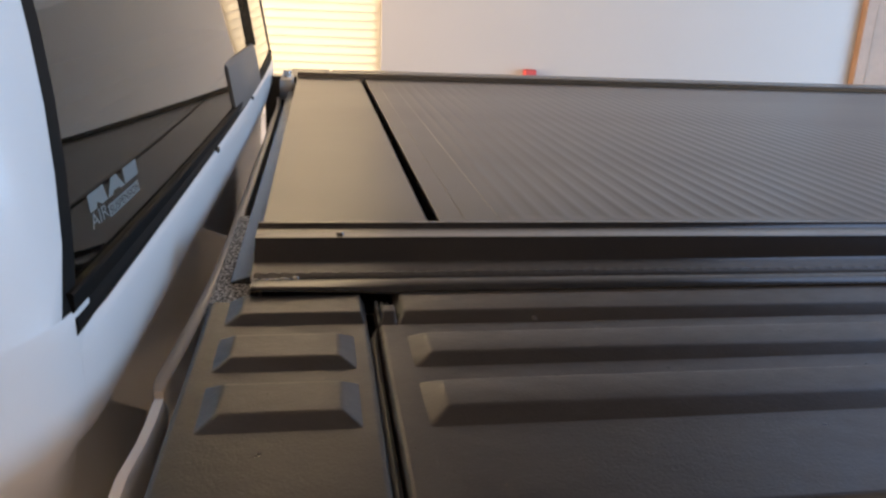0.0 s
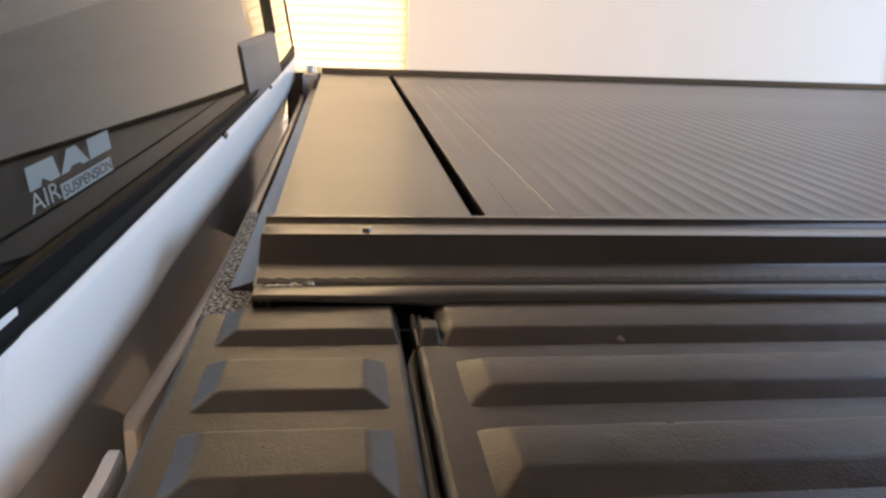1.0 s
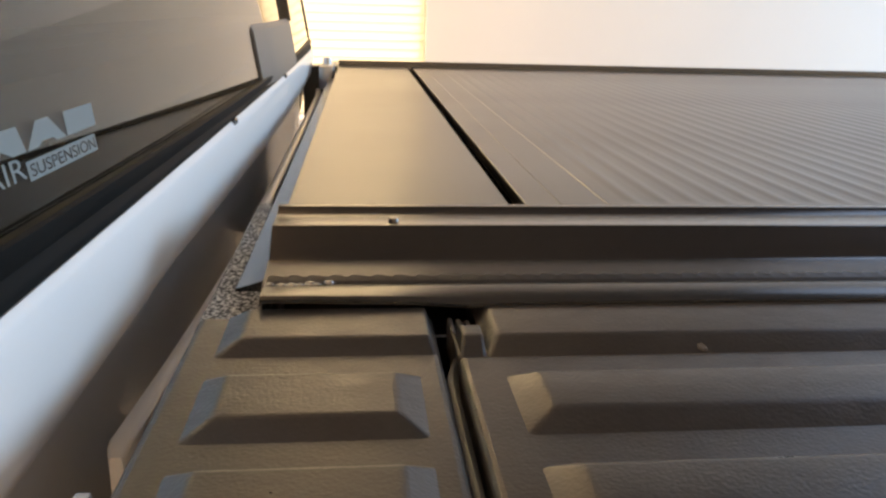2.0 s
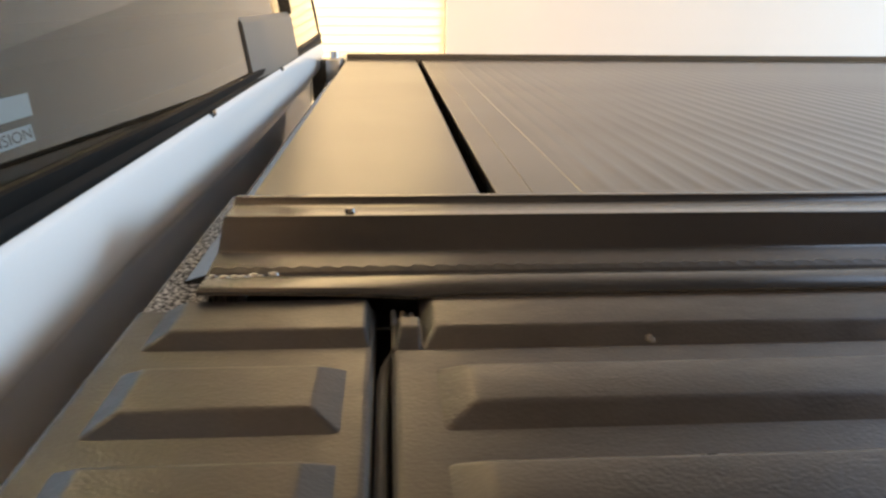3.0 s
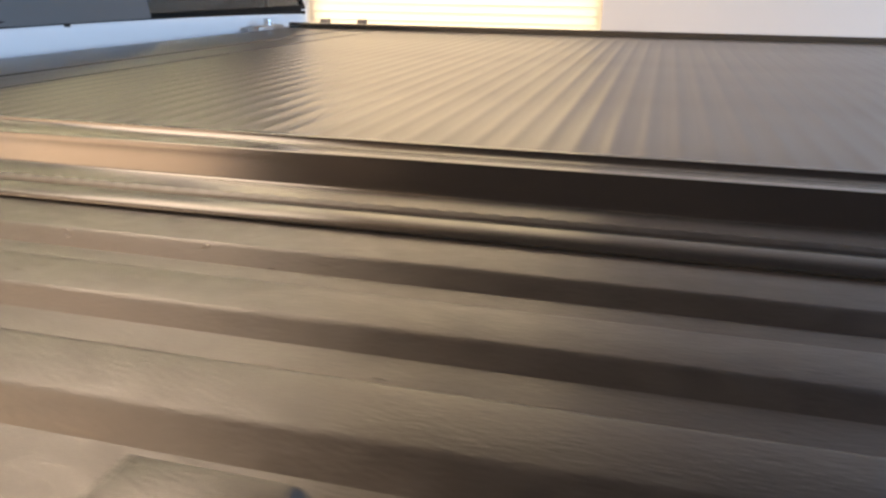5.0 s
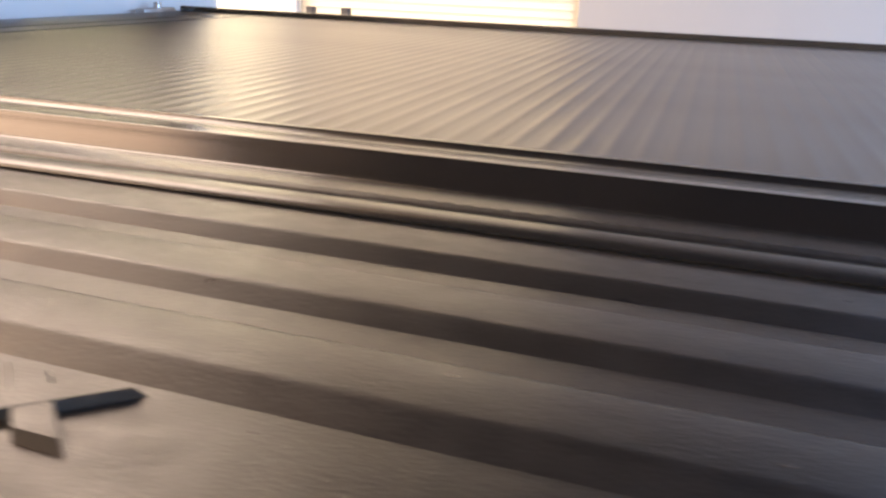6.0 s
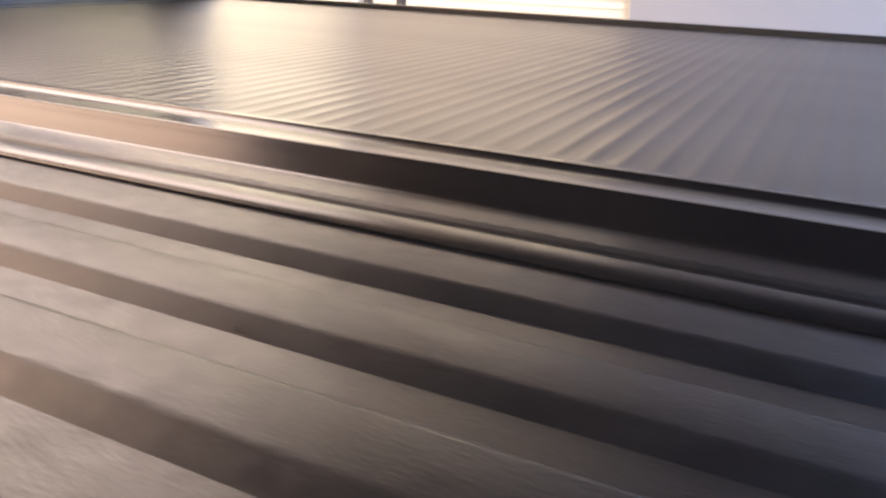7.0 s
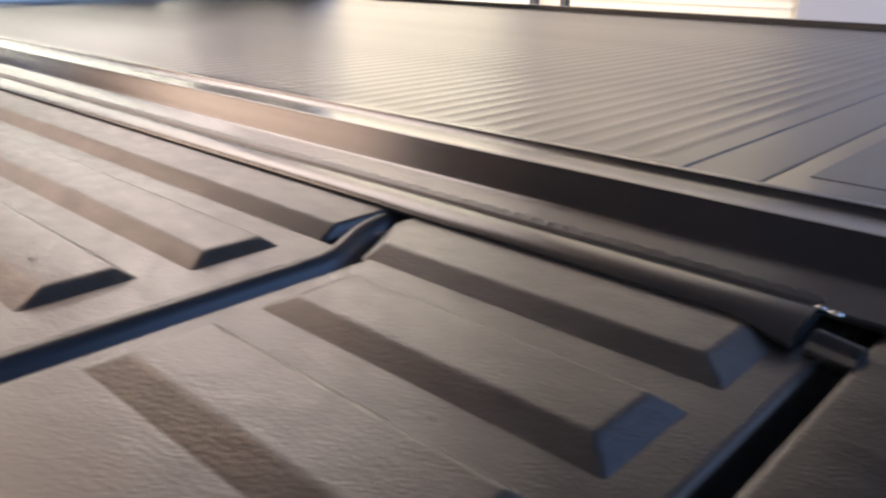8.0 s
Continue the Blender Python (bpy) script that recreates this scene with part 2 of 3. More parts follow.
X0, X1, Y0, Y1, ZC = -5.2, 5.2, -2.6, 4.19, 4.20
WX0, WX1, WZ0, WZ1 = -1.50, 0.275, 0.90, 2.20
tagged(part("floor", box(X0 - 0.2, X1 + 0.2, Y0 - 0.2, Y1 + 0.3, -0.12, 0.0), M_FLOOR), "grey sealed concrete garage floor", "floor", kind="structure")
tagged(part("ground", box(-60, 60, -60, 60, -0.30, -0.13), M_ASPH), "dark asphalt driveway outside the garage", "ground", kind="structure")
# unseen ceiling: its three tones stand in for light fading rearwards
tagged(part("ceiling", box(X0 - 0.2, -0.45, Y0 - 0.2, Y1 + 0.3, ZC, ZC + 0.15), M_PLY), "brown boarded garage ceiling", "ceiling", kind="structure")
tagged(part("ceiling_2", box(-0.447, 0.95, Y0 - 0.2, Y1 + 0.3, ZC, ZC + 0.15), M_CEIL), "unseen garage ceiling, toned darker for the reflections on the rail", "ceiling", kind="structure")
tagged(part("ceiling_3", box(0.953, 2.6, Y0 - 0.2, Y1 + 0.3, ZC - 0.004, ZC + 0.15), M_CEIL_DARKEST), "unseen garage ceiling, toned near black for the reflections on the rail", "ceiling", kind="structure")
VX0, VX1, VZ0, VZ1 = -4.30, -1.60, 0.80, 3.90
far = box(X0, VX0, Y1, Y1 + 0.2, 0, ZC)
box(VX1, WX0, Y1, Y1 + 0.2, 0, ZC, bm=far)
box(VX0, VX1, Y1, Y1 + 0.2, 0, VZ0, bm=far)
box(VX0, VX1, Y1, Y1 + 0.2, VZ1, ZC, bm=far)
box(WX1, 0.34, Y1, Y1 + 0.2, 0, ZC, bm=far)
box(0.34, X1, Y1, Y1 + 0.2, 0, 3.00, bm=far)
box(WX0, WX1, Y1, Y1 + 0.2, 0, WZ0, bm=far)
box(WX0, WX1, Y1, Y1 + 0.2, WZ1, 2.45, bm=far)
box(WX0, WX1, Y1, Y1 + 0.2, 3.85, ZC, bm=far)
wall("wall_north", far, M_WALL, "white painted garage wall with one window and two added ones")
# thin sheets tone the lower wall down, in place of dimmer light
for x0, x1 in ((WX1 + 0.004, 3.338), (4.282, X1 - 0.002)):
    tagged(part("trim", box(x0, x1, Y1 - 0.0035, Y1 - 0.0002, 0.0, 1.90), M_WALL_LOW), "lower part of the white wall, toned darker to look less brightly lit", "wall", kind="structure")
# out of view; dark so that the lids mirror less light at the right
wall("wall_upper", box(0.342, X1, Y1 + 0.003, Y1 + 0.2, 3.004, ZC), M_UPPER, "unseen upper wall, darkened to dim the reflections on the lids")
wall("wall_south", box(X0, X1, Y0 - 0.2, Y0, 0, ZC), M_NEAR, "tan painted block garage wall")
west = box(X0 - 0.2, X0, Y0 - 0.2, -0.5, 0, ZC)
box(X0 - 0.2, X0, 3.7, Y1 + 0.2, 0, ZC, bm=west)
box(X0 - 0.2, X0, -0.5, 3.7, 0, 0.6, bm=west)
box(X0 - 0.2, X0, -0.5, 3.7, 3.60, ZC, bm=west)
wall("wall_west", west, M_WALL, "warm white end wall with a wide opening")
rear = box(X1, X1 + 0.2, Y0 - 0.2, -1.5, 0, ZC)
box(X1, X1 + 0.2, 3.3, Y1 + 0.2, 0, ZC, bm=rear)
box(X1, X1 + 0.2, -1.5, 3.3, 3.85, ZC, bm=rear)
wall("wall_east", rear, M_WALL, "white wall round the open garage door")

fixture = thing("ceiling_light", "broad white light panel under the ceiling, switched on", "ceiling light", (-3.1, 2.7, 4.20))
part("frame", box(-4.90, -1.30, 1.60, 3.80, 4.14, 4.199, 0.006), M_TRIM, fixture)
part("diffuser", box(-4.86, -1.34, 1.64, 3.76, 4.115, 4.139, 0.006), M_TRIM, fixture)

# made-up fixture that carries the warm fill lamp
strip = thing("warm_fill_panel", "unseen panel added under the ceiling for the warm fill light", "ceiling light", (-2.40, -0.02, 4.20))
part("housing", box(-3.70, -1.10, -0.72, 0.68, 4.10, 4.199, 0.008), M_TRIM, strip)
part("diffuser", box(-3.67, -1.13, -0.69, 0.65, 4.045, 4.099, 0.012), M_TRIM, strip)

# the window: frame, and a closed blind of white slats in it
win = tagged(thing("window_1", "white framed window with daylight behind it", "window", (-0.61, 4.25, 0.9)), kind="structure")
part("window_frame", box(WX0, WX0 + 0.06, 4.24, 4.30, WZ0, WZ1, 0.006), M_TRIM, win)
part("window_frame", box(WX1 - 0.05, WX1, 4.24, 4.30, WZ0, WZ1, 0.006), M_TRIM, win)
part("window_frame", box(WX0 + 0.06, WX1 - 0.05, 4.24, 4.30, WZ1 - 0.06, WZ1, 0.006), M_TRIM, win)
part("window_sill", box(WX0 - 0.05, WX1 + 0.03, 4.13, 4.30, WZ0 - 0.03, WZ0, 0.006), M_TRIM, win)
tagged(part("trim", box(WX0 - 0.07, WX0 - 0.004, 4.165, 4.188, WZ0, WZ1 + 0.06, 0.004), M_TRIM), "white window casing board", "trim", kind="structure")

def shaded_window(name, x0, x1, z0, z1, label):
    """An added framed opening in the far wall with a drawn roller shade in it."""
    xm = (x0 + x1) / 2
    win = tagged(thing(name, label, "window", (xm, 4.28, z0)), kind="structure")
    for a0, a1, b0, b1 in ((x0, x0 + 0.05, z0, z1), (x1 - 0.05, x1, z0, z1), (x0 + 0.05, x1 - 0.05, z0, z0 + 0.05), (x0 + 0.05, x1 - 0.05, z1 - 0.05, z1)):
        part("window_frame", box(a0, a1, 4.26, 4.32, b0, b1, 0.005), M_TRIM, win)
    shade = thing("roller_shade", "plain cream roller shade of an added window, lit by a lamp behind", "blind", (xm, 4.22, z1 - 0.05), group="roller shades on the far wall")
    part("roller", cylinder((x0 + 0.02, 4.225, z1 - 0.04), (x1 - 0.02, 4.225, z1 - 0.04), 0.025), M_TRIM, shade)
    part("cloth", sweep([(4.2140, z1 - 0.06), (4.2130, (z0 + z1) / 2), (4.2140, z0 + 0.04), (4.2155, z0 + 0.04), (4.2145, (z0 + z1) / 2), (4.2155, z1 - 0.06)], (x0 + 0.02, x1 - 0.02), lambda s, a, b: (s, a, b)), M_BLIND, shade)
    part("hem_bar", box(x0 + 0.02, x1 - 0.02, 4.210, 4.220, z0 + 0.015, z0 + 0.040, 0.003), M_TRIM, shade)


# both windows are added as bright sources for the truck's reflections
shaded_window("window_2", VX0, VX1, VZ0, VZ1, "tall white framed window added for its glow, behind a drawn shade")
shaded_window("window_3", WX0, WX1, 2.45, 3.85, "high white framed window added for its glow, behind a drawn shade")

blind = thing("window_blind", "closed white horizontal slat blind glowing in warm sun", "blind", (-0.61, 4.215, 2.16))
part("headrail", box(WX0 + 0.01, WX1 - 0.01, 4.19, 4.235, 2.14, 2.19, 0.004), M_TRIM, blind)
BP = 0.0485
for i in range(26):
    zc = 2.115 - i * BP
    prof = [(4.2035, zc + 0.0290), (4.2085, zc + 0.012), (4.211, zc - 0.012), (4.2115, zc - 0.0290), (4.2127, zc - 0.0290), (4.2122, zc - 0.012), (4.2097, zc + 0.012), (4.2047, zc + 0.0290)]
    part("slat", along_x(prof, WX0 + 0.015, WX1 - 0.012), M_BLIND, blind, smooth=True)

door = tagged(thing("door_1", "brown stained wooden side door, closed", "door", (3.8, 4.15, 0)), kind="structure")
part("door_leaf", box(3.42, 4.20, 4.14, 4.18, 0.01, 2.04, 0.004), M_WOOD, door)
for x0, x1, z0, z1 in ((3.34, 3.415, 0, 2.12), (4.205, 4.28, 0, 2.12), (3.415, 4.205, 2.05, 2.12)):
    part("door_frame", box(x0, x1, 4.13, 4.188, z0, z1, 0.004), M_WOOD, door)

red = thing("red_wall_box", "small red plastic box fixed to the white wall", "box", (1.18, 4.16, 1.13))
part("housing", box(1.145, 1.22, 4.13, 4.188, 1.07, 1.168, 0.008), M_RED, red)
part("lid", box(1.150, 1.215, 4.122, 4.129, 1.08, 1.160, 0.003), M_RED, red)

post = thing("slim_post", "slim dark grey post with a square cap", "post", (-1.225, 3.84, 0), group="posts by the window")
part("base", cylinder((-1.225, 3.84, 0), (-1.225, 3.84, 0.02), 0.12, 0.11, 28), M_POST, post)
part("pole", cylinder((-1.225, 3.84, 0.02), (-1.225, 3.84, 1.25), 0.014), M_POST, post)
part("cap", box(-1.249, -1.201, 3.816, 3.864, 1.225, 1.285, 0.006), M_POST, post)
copy_thing(post, pose(-1.02, 3.88, 0))

# ---- the pickup truck ----
ZL, ZG, ZK = 1.3811, 1.3768, 1.3891      # rib tops, lid surface, cover
YC = 0.58                                # centre line of the truck
truck = thing("pickup_truck", "white pickup truck with black ribbed storage lids along the bed", "truck", (0.0, YC, 0.0))


def mirror_y(bm):
    """The same shape on the other side of the truck."""
    for v in bm.verts:
        v.co.y = 2 * YC - v.co.y
    bmesh.ops.reverse_faces(bm, faces=bm.faces)
    return bm


# bed sides, white
def bed_side():
    prof = [(-0.3294, 1.3495), (-0.3294, 1.3735), (-0.3335, 1.3728), (-0.3375, 1.368), (-0.340, 1.350), (-0.350, 1.28), (-0.372, 1.15), (-0.380, 0.95), (-0.372, 0.75), (-0.355, 0.62), (-0.33, 0.60), (-0.10, 0.60), (-0.06, 0.70), (-0.06, 1.3495)]
    bm = along_x(prof, -0.155, 1.8130)
    return bm


part("bed_side", bed_side(), M_WHITE, truck, smooth=True)
part("bed_side", mirror_y(bed_side()), M_WHITE, truck, smooth=True)


def front_wall_line(y):
    """The bowed top flange of the bed's front wall: its middle, and its height."""
    k = max(0.0, min(1.0, (y + 0.135) / 0.29))
    k = k * (2 - k)
    return -0.1845 + 0.015 * k, 1.3375 + 0.006 * k


def front_wall():
    prof = [(-0.0048, -0.62), (-0.0048, -0.0016), (-0.0038, -0.0003), (-0.0020, 0.0), (0.0032, -0.0002), (0.0044, -0.0012), (0.0047, -0.0030), (0.0047, -0.62)]
    ends = [-0.1360, -0.1345, -0.1320, -0.128] + [-0.12 + 0.02 * i for i in range(15)]
    ys = ends + [2 * YC - y for y in ends[::-1]]

    def at(s, a, b):
        near = min(s, 2 * YC - s)
        x, z = front_wall_line(near)
        turn = max(0.0, (-0.128 - near) / 0.008)
        return x + a * (1 - 0.45 * turn * turn), s, z + b - 0.004 * turn * turn
    return sweep(prof, ys, at)


part("bed_front_wall", front_wall(), M_WHITE, truck, "white painted top flange of the bed's front wall", smooth=True)
fl = sweep([(-0.0042, 1.30), (0.0042, 1.30), (0.0042, 1.376), (0.0022, 1.3805), (-0.0022, 1.3805), (-0.0042, 1.376)],
           [-0.2115, -0.2135, -0.218, -0.233, -0.255, -0.28, -0.30, -0.315, -0.325],
           lambda s, a, b: (-0.1668 + a * (0.55 if s > -0.212 else 0.85 if s > -0.214 else 1.0) - 0.35 * (s + 0.233) ** 2 * 4, s, b - 0.0095 - 2.2 * max(0.0, -s - 0.285) ** 1.3 - (0.003 if s > -0.212 else 0.0008 if s > -0.214 else 0.0)))
part("corner_flange", fl, M_WHITE, truck, "white painted front corner edge of the bed side", smooth=True)
part("bed_floor", box(-0.158, 1.82, -0.055, 2 * YC + 0.055, 0.72, 0.76), M_DARK, truck)
part("chassis", box(-1.9, 1.85, 0.10, 2 * YC - 0.10, 0.42, 0.60, 0.02), M_DARK, truck)

# tailgate across the rear
tg = part("tailgate", box(1.8360, 1.905, -0.325, 2 * YC + 0.325, 0.74, 1.362, 0.008), M_WHITE, truck, smooth=True)
part("top_cap", box(1.8235, 1.915, -0.329, 2 * YC + 0.329, 1.3625, 1.3800, 0.004), M_LID, tg, "black plastic cap on the tailgate's top edge", smooth=True)


# black ribbed top panels: front cap, hinged lid, rear cap
def rib(parent, x0, x1, y0, y1, sx0, sx1, sy0, sy1):
    return part("rib", frustum(x0, x1, y0, y1, ZG - 0.001, ZL, sx0, sx1, sy0, sy1, 0.0012), M_LID, parent)


def soft_rib(parent, x0, x1, y0, y1, sx0, sx1, sy0, sy1):
    """A long rib of the lid, with the rounder edges of its softer moulding."""
    return part("rib", frustum(x0, x1, y0, y1, ZG - 0.0006, ZL, sx0, sx1, sy0, sy1, 0.0019, 3), M_LID, parent, smooth=True, sharp=50)


def plate(x0, x1, y0, y1):
    return box(x0, x1, y0, y1, ZG - 0.022, ZG, 0.003, 3)


def front_cap():
    ob = part("front_cap", plate(-0.157, -0.0605, -0.329, -0.1005), M_LID, truck, "black grained plastic panel at the front of the bed side")
    rib(ob, -0.1465, -0.062, -0.1435, -0.1010, 0.011, 0.002, 0.0105, 0.002)
    rib(ob, -0.1465, -0.0675, -0.2030, -0.1575, 0.011, 0.0115, 0.0110, 0.006)
    rib(ob, -0.1465, -0.0675, -0.2625, -0.2150, 0.011, 0.0115, 0.0125, 0.006)
    return ob


front_cap()

lid = part("storage_lid", plate(-0.0545, 1.6375, -0.329, -0.1420), M_LID, truck, "long black grained plastic box lid with raised ribs")
part("inner_edge", box(-0.0545, 1.6230, -0.1415, -0.1195, ZG - 0.022, ZG - 0.0003, 0.0012, 2), M_LID, lid)
part("inner_edge", box(-0.0420, 1.6215, -0.1190, -0.070, ZG - 0.012, ZG, 0.0012, 2), M_LID, lid)
soft_rib(lid, -0.0430, 1.6225, -0.1433, -0.072, 0.005, 0.0025, 0.0104, 0.004)
rib(lid, -0.0535, -0.0432, -0.1433, -0.1205, 0.002, 0.0002, 0.0104, 0.002)
soft_rib(lid, -0.0406, 1.6170, -0.2021, -0.1590, 0.0115, 0.0074, 0.0111, 0.006)
soft_rib(lid, -0.0406, 1.6090, -0.2632, -0.2170, 0.0115, 0.0074, 0.0135, 0.006)


# raised badge on the lid's outer field: a ring, a cross and plain blocks
def badge_ring(cx, cy, w, h, t, z0, z1):
    bm = bmesh.new()
    n = 40
    rings = []
    for sx, sy, z in ((w / 2, h / 2, z0), (w / 2 - 0.0015, h / 2 - 0.0015, z1), (w / 2 - t + 0.0015, h / 2 - t * 0.8 + 0.0015, z1), (w / 2 - t, h / 2 - t * 0.8, z0)):
        ring = []
        for i in range(n):
            a = 2 * math.pi * i / n
            c, s = math.cos(a), math.sin(a)
            k = 0.62
            ring.append(bm.verts.new((cx + sx * math.copysign(abs(c) ** k, c), cy + sy * math.copysign(abs(s) ** k, s), z)))
        rings.append(ring)
    for r0, r1 in zip(rings, rings[1:]):
        for i in range(n):
            bm.faces.new((r0[i], r0[(i + 1) % n], r1[(i + 1) % n], r1[i]))
    return bm


def badge_bar(bm, p0, p1, t, z0, z1):
    p0, p1 = Vector((*p0, 0)), Vector((*p1, 0))
    side_way = Vector((1, 0, 0)) * t / 2
    lo = [p0 - side_way, p0 + side_way, p1 + side_way, p1 - side_way]
    c = (p0 + p1) / 2
    hi = [c + (p - c) * 0.84 for p in lo]
    a = [bm.verts.new((p.x, p.y, z0)) for p in lo]
    b = [bm.verts.new((p.x, p.y, z1)) for p in hi]
    bm.faces.new(b)
    for i in range(4):
        bm.faces.new((a[i], a[(i + 1) % 4], b[(i + 1) % 4], b[i]))


ZB = ZG + 0.0034
part("raised_badge", badge_ring(0.807, -0.2815, 0.052, 0.031, 0.013, ZG - 0.001, ZB), M_LID, lid, "raised moulded badge shape", smooth=True)
bx = bmesh.new()
badge_bar(bx, (0.862, -0.2975), (0.897, -0.2655), 0.017, ZG - 0.001, ZB)
badge_bar(bx, (0.897, -0.2975), (0.862, -0.2655), 0.017, ZG - 0.001, ZB - 0.0002)
part("raised_badge", bx, M_LID, lid, smooth=True)
for x0, x1 in ((0.520, 0.565), (0.578, 0.628), (0.640, 0.702), (0.720, 0.768)):
    part("raised_badge", frustum(x0, x1, -0.297, -0.266, ZG - 0.001, ZB, 0.002, 0.002, 0.002, 0.002, 0.001), M_LID, lid, smooth=True)


def rear_cap():
    ob = part("rear_cap", plate(1.6520, 1.8152, -0.329, -0.062), M_LID, truck, "black grained plastic panel at the rear of the bed side")
    part("rib", prism([(1.6505, -0.1455), (1.6360, -0.1180), (1.6350, -0.0640), (1.8030, -0.0640), (1.8030, -0.1455)],
                      [(1.6520, -0.1340), (1.6374, -0.1134), (1.6362, -0.0680), (1.7910, -0.0680), (1.7910, -0.1340)], ZG - 0.0006, ZL), M_LID, ob)
    tongue = [(1.6515, -0.1460), (1.6352, -0.1182), (1.6342, -0.0630), (1.6600, -0.0630), (1.6600, -0.1460)]
    part("tongue", prism(tongue, tongue, ZG - 0.020, ZG - 0.0004, 0.0006), M_LID, ob)
    rib(ob, 1.6600, 1.8015, -0.2040, -0.1590, 0.0105, 0.0118, 0.0115, 0.006)
    rib(ob, 1.6585, 1.8005, -0.2650, -0.2180, 0.0105, 0.0118, 0.0130, 0.006)
    return ob


back_cap = rear_cap()

# seals in the joints beside the lid, and the ribbed corner blocks
def joint_seal(x, prof, climb, swing):
    """A rubber lip across the bed side, swung aside and lifted at its inner end."""
    path = [(0.0, -0.327, 0.0)] + [(swing * k, y, k) for y, k in ((-0.168, 0.0), (-0.156, 0.03), (-0.148, 0.12), (-0.140, 0.32), (-0.132, 0.58), (-0.124, 0.80), (-0.116, 0.94), (-0.108, 1.0), (-0.098, 1.0))]
    return part("joint_seal", sweep(prof, path, lambda s, a, b: (x + s[0] + a, s[1], ZG + b + climb * s[2])), M_GASKET, truck, "black rubber seal in the joint beside the lid", smooth=True)


joint_seal(-0.0578, [(-0.0024, -0.0075), (-0.0018, -0.0052), (0.0, -0.0044), (0.0018, -0.0052), (0.0024, -0.0075), (0.0, -0.0110)], 0.0, 0.0095)
joint_seal(1.6385, [(-0.0044, -0.0006), (-0.0030, 0.0000), (-0.0014, 0.0001), (0.0010, -0.0009), (0.0035, -0.0033), (0.0060, -0.0064), (0.0078, -0.0095), (0.0085, -0.0125), (-0.0006, -0.0125)], 0.0030, -0.0150)
for x0 in (-0.0545, 1.6215):
    bm = bmesh.new()
    for i in range(3):
        box(x0 + i * 0.0036, x0 + 0.0022 + i * 0.0036, -0.1190, -0.1035, ZG - 0.014, ZG - 0.0004 - 0.0006 * i, 0.0006, 1, bm=bm)
    part("corner_block", bm, M_SLAB, truck, "ribbed black rubber corner block", smooth=True)
# dark sheet below the panels stands in for the shade in their joints
part("dark_gap_floor", box(-0.156, 1.813, -0.325, -0.066, ZG - 0.05, ZG - 0.026), M_DARK, truck)
# added block: stops the bright wall showing through the gap at the far side
part("gap_blocker", box(-0.2060, -0.1380, 2 * YC + 0.040, 2 * YC + 0.110, 1.00, 1.3850, 0.004), M_SEAL, truck, "black block added to keep light out of the cab gap")
part("foam_strip", box(-0.1605, -0.1345, -0.1000, 0.120, 1.345, 1.3712, 0.003), M_FOAM, truck, "speckled grey foam strip at the bed corner", smooth=True)

# the same panels along the other bed side, plainer
oth = part("storage_lid", mirror_y(plate(-0.0545, 1.6420, -0.329, -0.062)), M_LID, truck, "long black grained plastic box lid with raised ribs", smooth=True)
for y0, y1 in ((-0.1433, -0.064), (-0.2021, -0.1590), (-0.2632, -0.2170)):
    part("rib", mirror_y(frustum(-0.0406, 1.6190, y0, y1, ZG - 0.001, ZL, 0.011, 0.0125, 0.011, 0.006)), M_LID, oth, smooth=True)
part("front_cap", mirror_y(plate(-0.157, -0.0605, -0.329, -0.062)), M_LID, truck, smooth=True)
part("rear_cap", mirror_y(plate(1.6525, 1.8140, -0.329, -0.062)), M_LID, truck, smooth=True)


# wheels
def wheel(x, y):
    tyre_prof = [(0.29, -0.11), (0.36, -0.135), (0.395, -0.12), (0.405, -0.06), (0.405, 0.06), (0.395, 0.12), (0.36, 0.135), (0.29, 0.11)]
    n = 40

    def ring(prof):
        bm = bmesh.new()
        rs = [[bm.verts.new((x + r * math.cos(2 * math.pi * i / n), y + d, 0.405 + r * math.sin(2 * math.pi * i / n))) for r, d in prof] for i in range(n)]
        for i in range(n):
            for k in range(len(prof)):
                k2 = (k + 1) % len(prof)
                bm.faces.new((rs[i][k], rs[i][k2], rs[(i + 1) % n][k2], rs[(i + 1) % n][k]))
        return bm
    w = part("wheel", cylinder((x, y - 0.09, 0.405), (x, y + 0.09, 0.405), 0.09), M_CHROME, truck)
    part("tyre", ring(tyre_prof), M_TYRE, w, smooth=True)
    part("rim", ring([(0.07, -0.03), (0.27, -0.10), (0.295, -0.10), (0.295, 0.10), (0.27, 0.05), (0.07, 0.03)]), M_CHROME, w, smooth=True)


for wx in (0.75, -2.85):
    for wy in (-0.22, 2 * YC + 0.22):
        wheel(wx, wy)

# ---- the cab: white back panel, tinted rear window, pillars and roof ----
TILT = math.tan(radians(9))


def tuck(y):
    """How much lower the back panel turns under towards its outer corner."""
    return 0.015 * max(0.0, min(1.0, (abs(y - YC) - 0.56) / 0.25))


def cab_x(y, z, out=0.0):
    """The rear face of the cab: bowed across, leaning forward above the window's base."""
    q = (y - YC) / 0.75
    corner = max(0.0, abs(y - YC) - 0.80)
    under = min(0.031, 0.0031 * (max(0.0, 1.377 - tuck(y) - z) / 0.009) ** 1.45)
    return -0.1845 - under - 0.0145 * q * q - 2.2 * corner ** 1.6 - max(0.0, z - 1.42) * TILT + out


def cab_ys(y0, y1, n):
    return [y0 + (y1 - y0) * i / n for i in range(n + 1)]


HALF = 0.925


def ledge_drop(y):
    """The window's foot bows: highest on the centre line."""
    return 0.0100 * ((y - YC) / 0.77) ** 2


